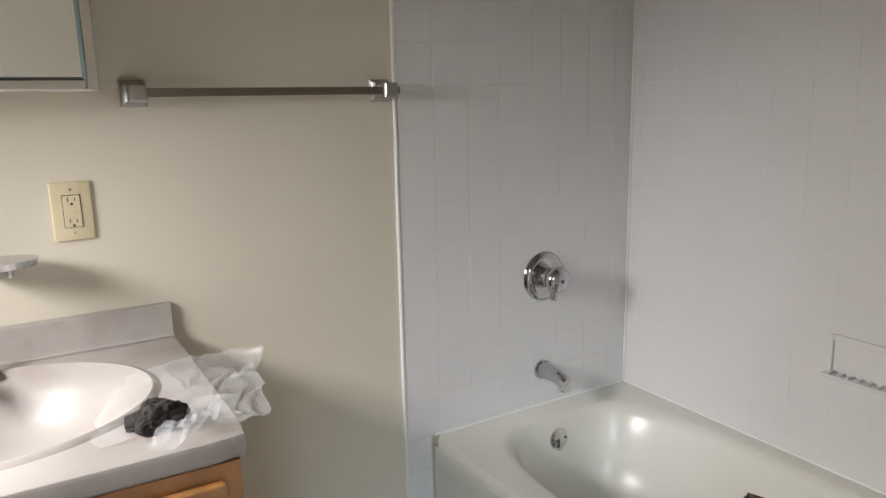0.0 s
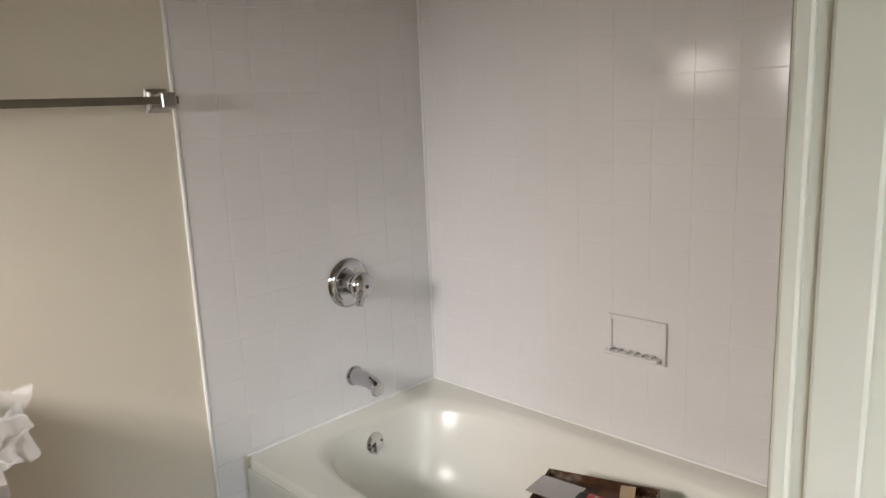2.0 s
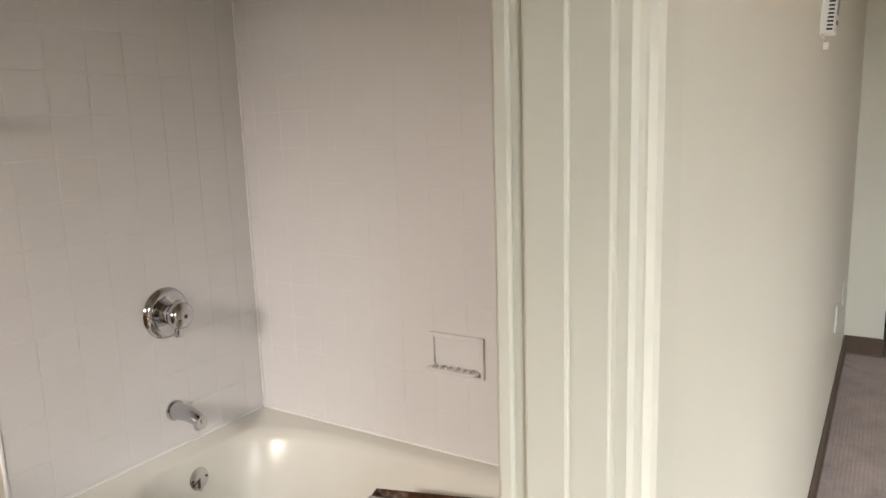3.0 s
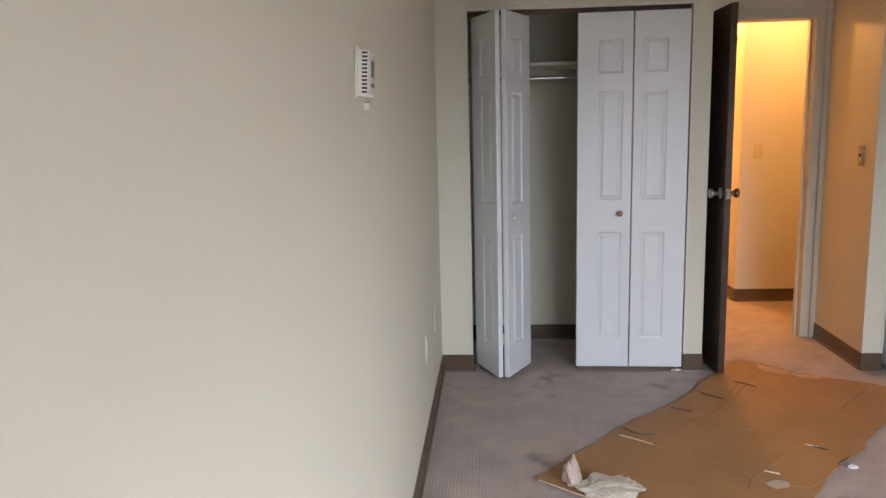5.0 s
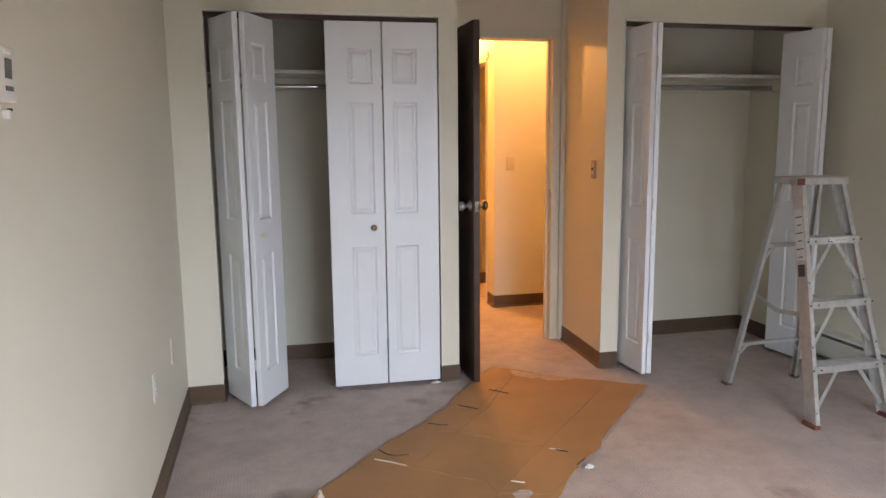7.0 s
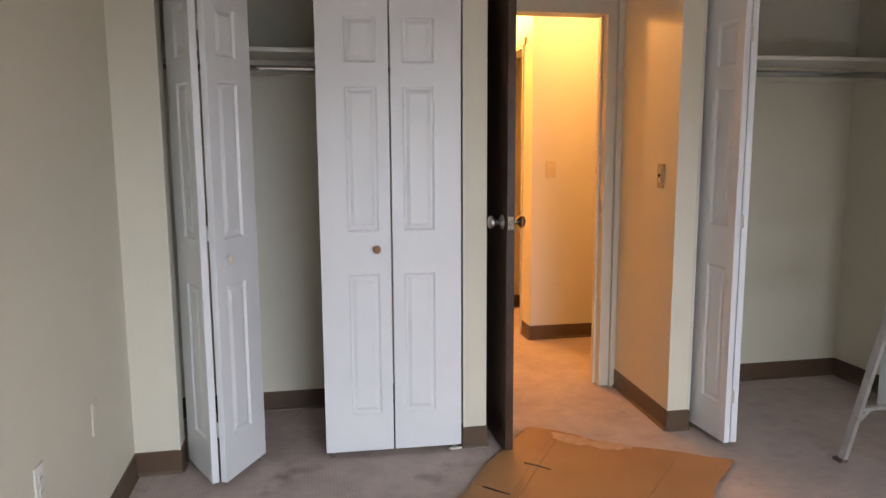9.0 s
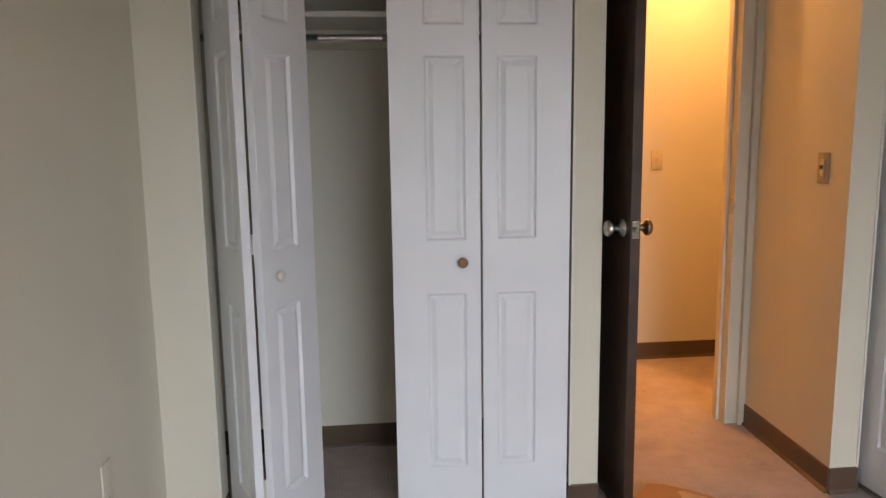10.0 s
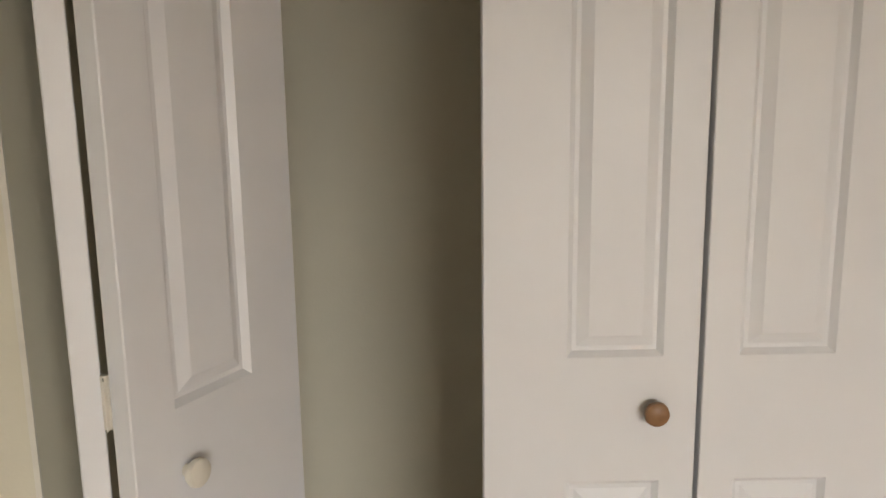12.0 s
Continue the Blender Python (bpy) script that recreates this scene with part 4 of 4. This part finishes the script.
def towel_bar():
    e = thing("towel_bar", (BW, -3.86, 1.340), "square chrome posts with a flat metal towel bar", "towel bar")
    for y in (-0.280, 0.302):
        bm = bmesh.new()
        rings = []
        for s, x in ((0.028, 0.0), (0.028, 0.007), (0.022, 0.009), (0.021, 0.024), (0.0145, 0.028), (0.0145, 0.054), (0.018, 0.056), (0.018, 0.073), (0.015, 0.077)):
            rings.append([bm.verts.new((x, y + a * s, b * s)) for a, b in ((-1, -1), (1, -1), (1, 1), (-1, 1))])
        for a, b in zip(rings, rings[1:]):
            for q in range(4):
                bm.faces.new((a[q], a[(q + 1) % 4], b[(q + 1) % 4], b[q]))
        bm.faces.new(rings[0])
        bm.faces.new(rings[-1])
        bmesh.ops.bevel(bm, geom=bm.edges[:], offset=0.001, segments=1, affect="EDGES")
        part("post", bm, "steel", e, "square stepped chrome post")
    part("bar", bm_box(0.056, 0.066, -0.262, 0.330, -0.009, 0.009, 0.001), "barmetal", e, "flat brushed metal bar")


towel_bar()


def cabinet():
    e = thing("medicine_cabinet", (BW, -4.515, 1.345), "mirrored medicine cabinet with wide metal rim on the wall", "medicine cabinet")
    part("body", bm_box(0.0, 0.115, -0.30, 0.298, 0, 0.66, 0.002), "oldwhite", e)
    part("mirror_door", bm_box(0.120, 0.126, -0.298, 0.272, 0.024, 0.655, 0.0008), "mirror", e, "plain mirror door")
    part("mirror_edge", bm_box(0.1185, 0.1275, 0.2725, 0.278, 0.022, 0.658), "glassedge", e, "greenish glass edge of the mirror")
    part("mirror_seam", bm_box(0.1185, 0.1262, -0.298, 0.2725, 0.0215, 0.0235), "dark", e)
    part("frame", join(bm_box(0.1152, 0.1225, 0.2785, 0.300, 0.0, 0.66, 0.002), bm_box(0.1152, 0.1225, -0.30, 0.2780, 0.0, 0.021, 0.003)), "brightrim", e, "bright brushed metal rim")


cabinet()


def tumbler_holder():
    e = thing("tumbler_holder", (BW, -4.425, 1.000), "chrome wall holder with clear glass dish", "toothbrush holder")
    part("wall_post", bm_box(0.0, 0.035, -0.022, 0.022, -0.020, 0.016, 0.003), "chrome", e)
    bm = bmesh.new()
    bmesh.ops.create_cone(bm, cap_ends=True, segments=32, radius1=0.060, radius2=0.064, depth=0.014)
    bmesh.ops.scale(bm, verts=bm.verts, vec=(0.8, 1.1, 1))
    bmesh.ops.translate(bm, verts=bm.verts, vec=(0.075, 0, 0.018))
    part("dish", bm, "chrome", e, smooth=True)
    part("collar", bm_cyl(0.014, 0.022, 20, m=pose(0.06, 0, -0.012)), "steel", e, smooth=True)


tumbler_holder()


# ---- vanity ----
VY0, VY1, VX0, VX1, VZ = -4.86, -4.105, BW, -1.022, 0.80


def vanity():
    e = thing("vanity_cabinet", ((VX0 + VX1) / 2, -4.48, 0), "golden oak vanity cabinet below the sink top", "vanity")
    x0, x1, y0, y1 = -0.300, 0.282, VY0 + 4.48 + 0.01, VY1 + 4.48 - 0.018
    part("carcass", join(bm_box(x0, x1, y0, y0 + 0.016, 0.10, VZ - 0.042), bm_box(x0, x1, y1 - 0.016, y1, 0.10, VZ - 0.042), bm_box(x0, x0 + 0.012, y0 + 0.016, y1 - 0.016, 0.10, VZ - 0.042), bm_box(x0 + 0.012, x1, y0 + 0.016, y1 - 0.016, 0.10, 0.116)), "oak", e)
    part("toe_kick", bm_box(x0, x1 - 0.06, y0 + 0.01, y1 - 0.01, 0, 0.0995), "dark", e)
    fx = x1 + 0.0005
    part("face_frame", join(bm_box(fx, fx + 0.018, y0, y0 + 0.04, 0.10, VZ - 0.042), bm_box(fx, fx + 0.018, y1 - 0.04, y1, 0.10, VZ - 0.042), bm_box(fx, fx + 0.018, y0 + 0.04, y1 - 0.04, VZ - 0.085, VZ - 0.042), bm_box(fx, fx + 0.018, y0 + 0.04, y1 - 0.04, 0.10, 0.14)), "oak", e)
    for a, b in ((y0 + 0.028, (y0 + y1) / 2 - 0.002), ((y0 + y1) / 2 + 0.002, y1 - 0.028)):
        d = part("door", bm_box(fx + 0.0185, fx + 0.036, a, b, 0.115, VZ - 0.068, 0.004), "oak", e)
        part("raised_panel", bm_box(fx + 0.0365, fx + 0.042, a + 0.055, b - 0.055, 0.175, VZ - 0.128, 0.005, 1), "oak", d)


vanity()


def countertop():
    e = thing("bathroom_sink", ((VX0 + VX1) / 2, -4.48, VZ), "cream cultured marble sink top with dust and stains", "sink")
    cx, cy = -0.010, 0.0
    x0, x1, y0, y1 = VX0 - (VX0 + VX1) / 2 + 0.001, VX1 - (VX0 + VX1) / 2, VY0 + 4.48, VY1 + 4.48
    bm = bmesh.new()
    n = 72

    def outline(z, inset, p=40):
        out = []
        for k in range(n):
            a = 2 * math.pi * k / n
            c, s = math.cos(a), math.sin(a)
            q = 1 / max(abs(c), abs(s))
            hx, hy = (x1 - x0) / 2 - inset, (y1 - y0) / 2 - inset
            px, py = c * q * hx, s * q * hy
            rr = 0.025 - inset
            ex, ey = max(0, abs(px) - (hx - rr)), max(0, abs(py) - (hy - rr))
            if ex > 0 and ey > 0 and c > 0:
                d = math.hypot(ex, ey)
                if d > rr:
                    px -= math.copysign(ex * (1 - rr / d), px)
                    py -= math.copysign(ey * (1 - rr / d), py)
            out.append(bm.verts.new(((x0 + x1) / 2 + px, (y0 + y1) / 2 + py, z)))
        return out

    def oval(rx, ry, z):
        return [bm.verts.new((cx + rx * math.cos(2 * math.pi * k / n), cy + ry * math.sin(2 * math.pi * k / n), z)) for k in range(n)]

    rings = [outline(-0.040, 0.006), outline(-0.034, 0.0), outline(-0.008, 0.0), outline(-0.002, 0.003), outline(0.0, 0.010), oval(0.238, 0.292, 0.0), oval(0.231, 0.285, 0.006), oval(0.224, 0.278, 0.0075),
             oval(0.212, 0.266, -0.001), oval(0.195, 0.245, -0.012), oval(0.172, 0.215, -0.035), oval(0.150, 0.185, -0.075), oval(0.115, 0.140, -0.110), oval(0.06, 0.07, -0.128), oval(0.022, 0.022, -0.132)]
    for a, b in zip(rings, rings[1:]):
        for k in range(n):
            q = (k + 1) % n
            bm.faces.new((a[k], a[q], b[q], b[k]))
    bm.faces.new(rings[-1])
    part("top", bm, "marble", e, smooth=True)
    # backsplash with a coved foot and rounded end
    prof = [(0.030, 0.001), (0.022, 0.004), (0.018, 0.012), (0.016, 0.066), (0.013, 0.072), (0.006, 0.075), (0.0, 0.075), (0.0, 0.001)]
    bm = bmesh.new()
    ends = [[bm.verts.new((x0 + px, yy, pz)) for px, pz in prof] for yy in (y0, y1 - 0.004)]
    for k in range(len(prof)):
        q = (k + 1) % len(prof)
        bm.faces.new((ends[0][k], ends[0][q], ends[1][q], ends[1][k]))
    bm.faces.new(ends[0])
    bm.faces.new(ends[1])
    part("backsplash", bm, "marble", e, smooth=True)
    part("drain", bm_lathe([(0.0, 0.002), (0.014, 0.002), (0.021, 0.0)], 24, pose(cx, cy, -0.1315)), "chrome", e, smooth=True)
    f = thing("faucet", (VX0 + 0.085, -4.53, VZ + 0.001), "chrome sink faucet on the vanity top", "faucet")
    part("base_plate", bm_box(-0.025, 0.025, -0.075, 0.075, 0, 0.016, 0.007, 3), "chrome", f, smooth=True)
    part("spout", bm_bar((0.0, 0, 0.028), (0.115, 0, 0.045), 0.026, 0.020, (0, 0, 1), 0.007), "chrome", f, smooth=True)
    for s in (-1, 1):
        part("handle", bm_cyl(0.014, 0.035, 20, 0.017, 0.003, pose(0, s * 0.052, 0.016)), "chrome", f, smooth=True)


countertop()


def film_sheet(x0, dx, y0, dy, crest, fine, seed, n=72, m=56):
    """Thin crinkled film: fine sharp folds all over, standing up towards its far edge."""
    bm = bmesh.new()
    o = Vector((seed * 3.7, seed * 1.3, 0))
    g = []
    for i in range(n):
        row = []
        for k in range(m):
            u, v = i / (n - 1), k / (m - 1)
            x = x0 + dx * u * (0.85 + 0.15 * v) + 0.015 * math.sin(9 * v + seed)
            y = y0 + dy * v + 0.05 * (1 - u) + 0.02 * math.sin(5 * u + seed)
            p = Vector((x, y, 0)) + o
            q = Vector((p.x * 0.4 + p.y, (p.y - p.x) * 0.25, 0))
            ridge = 1 - 2.4 * abs(noise.noise(p * 11))
            streak = 1 - 2.6 * abs(noise.noise(q * 22))
            tiny = 1 - 2.4 * abs(noise.noise(p * 58))
            up = max(0.0, (v - 0.55) / 0.45) ** 1.4
            z = fine * (0.5 * max(0, ridge) ** 2 + 0.45 * max(0, streak) ** 2 + 0.12 * max(0, tiny) ** 2) * (0.35 + 0.9 * v)
            z += crest * up * (0.25 + 0.75 * max(0, ridge)) * (0.5 + abs(noise.noise(Vector((u * 5, seed, 0)))))
            x += 0.018 * noise.noise(p * 19 + Vector((9, 0, 0)))
            y += 0.022 * noise.noise(p * 19 + Vector((0, 9, 0)))
            x = max(x, BW + 0.03)
            row.append(bm.verts.new((x, y, z + 0.002)))
        g.append(row)
    for i in range(n - 1):
        for k in range(m - 1):
            bm.faces.new((g[i][k], g[i + 1][k], g[i + 1][k + 1], g[i][k + 1]))
    return bm


def bag():
    """Thin clear bag, open and crumpled, with a dark rag on it."""
    e = thing("plastic_bag", (0, 0, VZ + 0.001), "clear crumpled plastic bag on the vanity top", "plastic bag")
    part("film", film_sheet(-1.41, 0.36, -4.31, 0.262, 0.034, 0.014, 1), "plastic", e)
    part("loose_end", film_sheet(-1.115, 0.080, -4.275, 0.09, 0.012, 0.022, 4, 40, 36), "plastic", e)
    part("front_fold", film_sheet(-1.100, 0.055, -4.255, 0.075, 0.020, 0.030, 8, 36, 32), "plastic", e)


bag()
crumple("dirty_rag", (-1.122, -4.225, VZ + 0.003), (0.030, 0.045, 0.034), "rag", 6, "dark dirty rag on the clear bag on the counter", "rag", rough=0.32)


# ---- tools in the tub ----
def tools():
    cx, cy, turn = -0.770, -3.020, 18
    b = thing("bucket", (cx, cy, 0.0621), "plain white bucket standing in the bathtub", "bucket")
    part("shell", bm_lathe([(0.0, 0.0), (0.098, 0.0), (0.100, 0.004), (0.112, 0.262), (0.116, 0.264), (0.116, 0.272), (0.109, 0.272), (0.096, 0.006), (0.0, 0.006)], 40), "oldwhite", b, smooth=True)
    p = thing("metal_pan", (cx, cy, 0.3345), "rusty brown metal pan with tools on the bucket", "tool pan", turn=turn)
    hx, hy = 0.142, 0.140
    part("floor_plate", bm_box(-hx + 0.004, hx - 0.004, -hy + 0.004, hy - 0.004, 0.0, 0.003), "rust", p)
    part("rim", join(bm_box(-hx, hx, hy - 0.003, hy, 0.0, 0.022, 0.001), bm_box(-hx, hx, -hy, -hy + 0.003, 0.0, 0.022, 0.001), bm_box(-hx, -hx + 0.003, -hy + 0.003, hy - 0.003, 0.0, 0.022, 0.001), bm_box(hx - 0.003, hx, -hy + 0.003, hy - 0.003, 0.0, 0.022, 0.001)), "rust", p)
    k = thing("putty_knife", (cx - 0.075, cy + 0.010, 0.3600), "steel putty knife with a red handle in the pan", "putty knife", turn=turn - 12)
    part("blade", bm_box(-0.085, 0.035, -0.045, 0.045, 0.0, 0.0012), "steel", k)
    part("bolster", bm_box(0.0355, 0.060, -0.016, 0.016, -0.004, 0.008, 0.003), "dark", k)
    part("handle", bm_box(0.0605, 0.165, -0.015, 0.015, -0.008, 0.014, 0.007, 3), "red", k, "red plastic handle", smooth=True)
    for x in (0.085, 0.135):
        part("rivet", bm_cyl(0.004, 0.002, 12, m=pose(x, 0, 0.0135)), "steel", k)
    st = thing("wooden_stick", (cx + 0.075, cy + 0.04, 0.3575), "flat tan wooden stirring stick across the pan", "stick", turn=turn + 8)
    part("stick", bm_box(-0.018, 0.018, -0.15, 0.105, 0, 0.004, 0.001), "tan", st)


tools()


# ---- soap dish ----
def soap_dish():
    e = thing("soap_dish", (-0.842, BN - 0.0005, 0.664), "white ceramic soap dish set in the wall tiles", "soap dish")
    w, h = 0.087, 0.059
    part("rim", join(bm_box(-w, -w + 0.014, -0.010, 0, -h, h, 0.002), bm_box(w - 0.014, w, -0.010, 0, -h, h, 0.002), bm_box(-w + 0.0142, w - 0.0142, -0.010, 0, h - 0.016, h, 0.002), bm_box(-w + 0.0142, w - 0.0142, -0.008, 0, -h, -h + 0.012, 0.002)), "tile", e)
    part("back", bm_box(-w + 0.0142, w - 0.0142, -0.0025, -0.0005, -h + 0.0122, h - 0.0162), "tile", e)
    part("tray", bm_box(-w + 0.004, w - 0.010, -0.040, -0.0105, -h + 0.013, -h + 0.022, 0.004, 3), "tile", e, smooth=True)
    for k in range(6):
        x = -w + 0.022 + k * 0.024
        part("rib", bm_box(x - 0.003, x + 0.003, -0.036, -0.011, -h + 0.0222, -h + 0.027, 0.0015), "tile", e)


soap_dish()

# ---- tiles ----
def tile_mesh(w, h, bevel):
    bm = bmesh.new()
    box(bm, 0, w, -0.0062, 0, 0, h)
    bmesh.ops.bevel(bm, geom=[ed for ed in bm.edges if all(v.co.y < -0.006 for v in ed.verts)], offset=bevel, segments=1, affect="EDGES")
    bmesh.ops.recalc_face_normals(bm, faces=bm.faces)
    me = bpy.data.meshes.new("tile")
    bm.to_mesh(me)
    bm.free()
    me.materials.append(M["tile"])
    return me


PITCH, JOINT = 0.109, 0.0018


def tiled(name, label, m, u0, u1, ulines, z0, z1, zline, depth=0.0004, bevel=0.0006):
    """A tiled field: u runs along the wall; ulines and zline are places of one joint each way."""
    bm = bmesh.new()
    box(bm, u0, u1, -0.0062 + depth, 0, z0, z1)
    f = tagged(part(name, bm, "grout"), label, kind="structure")
    f.matrix_world = m
    cache = {}

    def spans(a, b, line):
        k = math.ceil((a - line) / PITCH - 1e-6)
        cuts = [a] + [line + PITCH * q for q in range(k, k + 60) if a + 0.004 < line + PITCH * q < b - 0.004] + [b]
        return list(zip(cuts, cuts[1:]))

    r = random.Random(5)
    for a, b in spans(u0, u1, ulines):
        for c, d in spans(z0, z1, zline):
            key = (round(b - a - JOINT, 4), round(d - c - JOINT, 4))
            if key not in cache:
                cache[key] = tile_mesh(*key, bevel)
            o = new("tile", cache[key])
            o.parent = f
            o.matrix_local = pose(a + JOINT / 2, -0.0004 + r.uniform(-0.0001, 0.0001), c + JOINT / 2, r.uniform(-0.07, 0.07), 0, r.uniform(-0.07, 0.07))


# end wall: u runs along +y and faces +x
tiled("tile_field_west", "white glazed square tiles on the tub end wall", pose(BW, 0, 0, 0, 0, 90), -3.510, BN, -3.401, 0.362, 2.16, 0.918, 0.0007, 0.0008)
tiled("tile_field_leg", "white glazed tiles beside the tub apron", pose(BW, 0, 0, 0, 0, 90), -3.510, -3.430, -3.401, 0.0, 0.361, 0.918, 0.0007, 0.0008)
tiled("tile_field_north", "white glazed square tiles behind the tub", pose(0, BN + 0.007, 0), BW + 0.0075, BE - 0.001, -0.700, 0.362, 2.16, 0.918)
setting("caulk_bead", join(bm_box(BW, BW + 0.009, -3.520, -3.511, 0.0, 2.17, 0.003), bm_box(BW + 0.0072, BW + 0.014, BN - 0.006, BN + 0.001, 0.362, 2.16, 0.003), bm_box(BW + 0.0072, BE - 0.001, BN - 0.007, BN - 0.0002, 0.358, 0.366, 0.003), bm_box(BW + 0.0072, BW + 0.014, -3.42, BN - 0.008, 0.358, 0.366, 0.003)), "caulk", "white caulk lines along the tile edges")
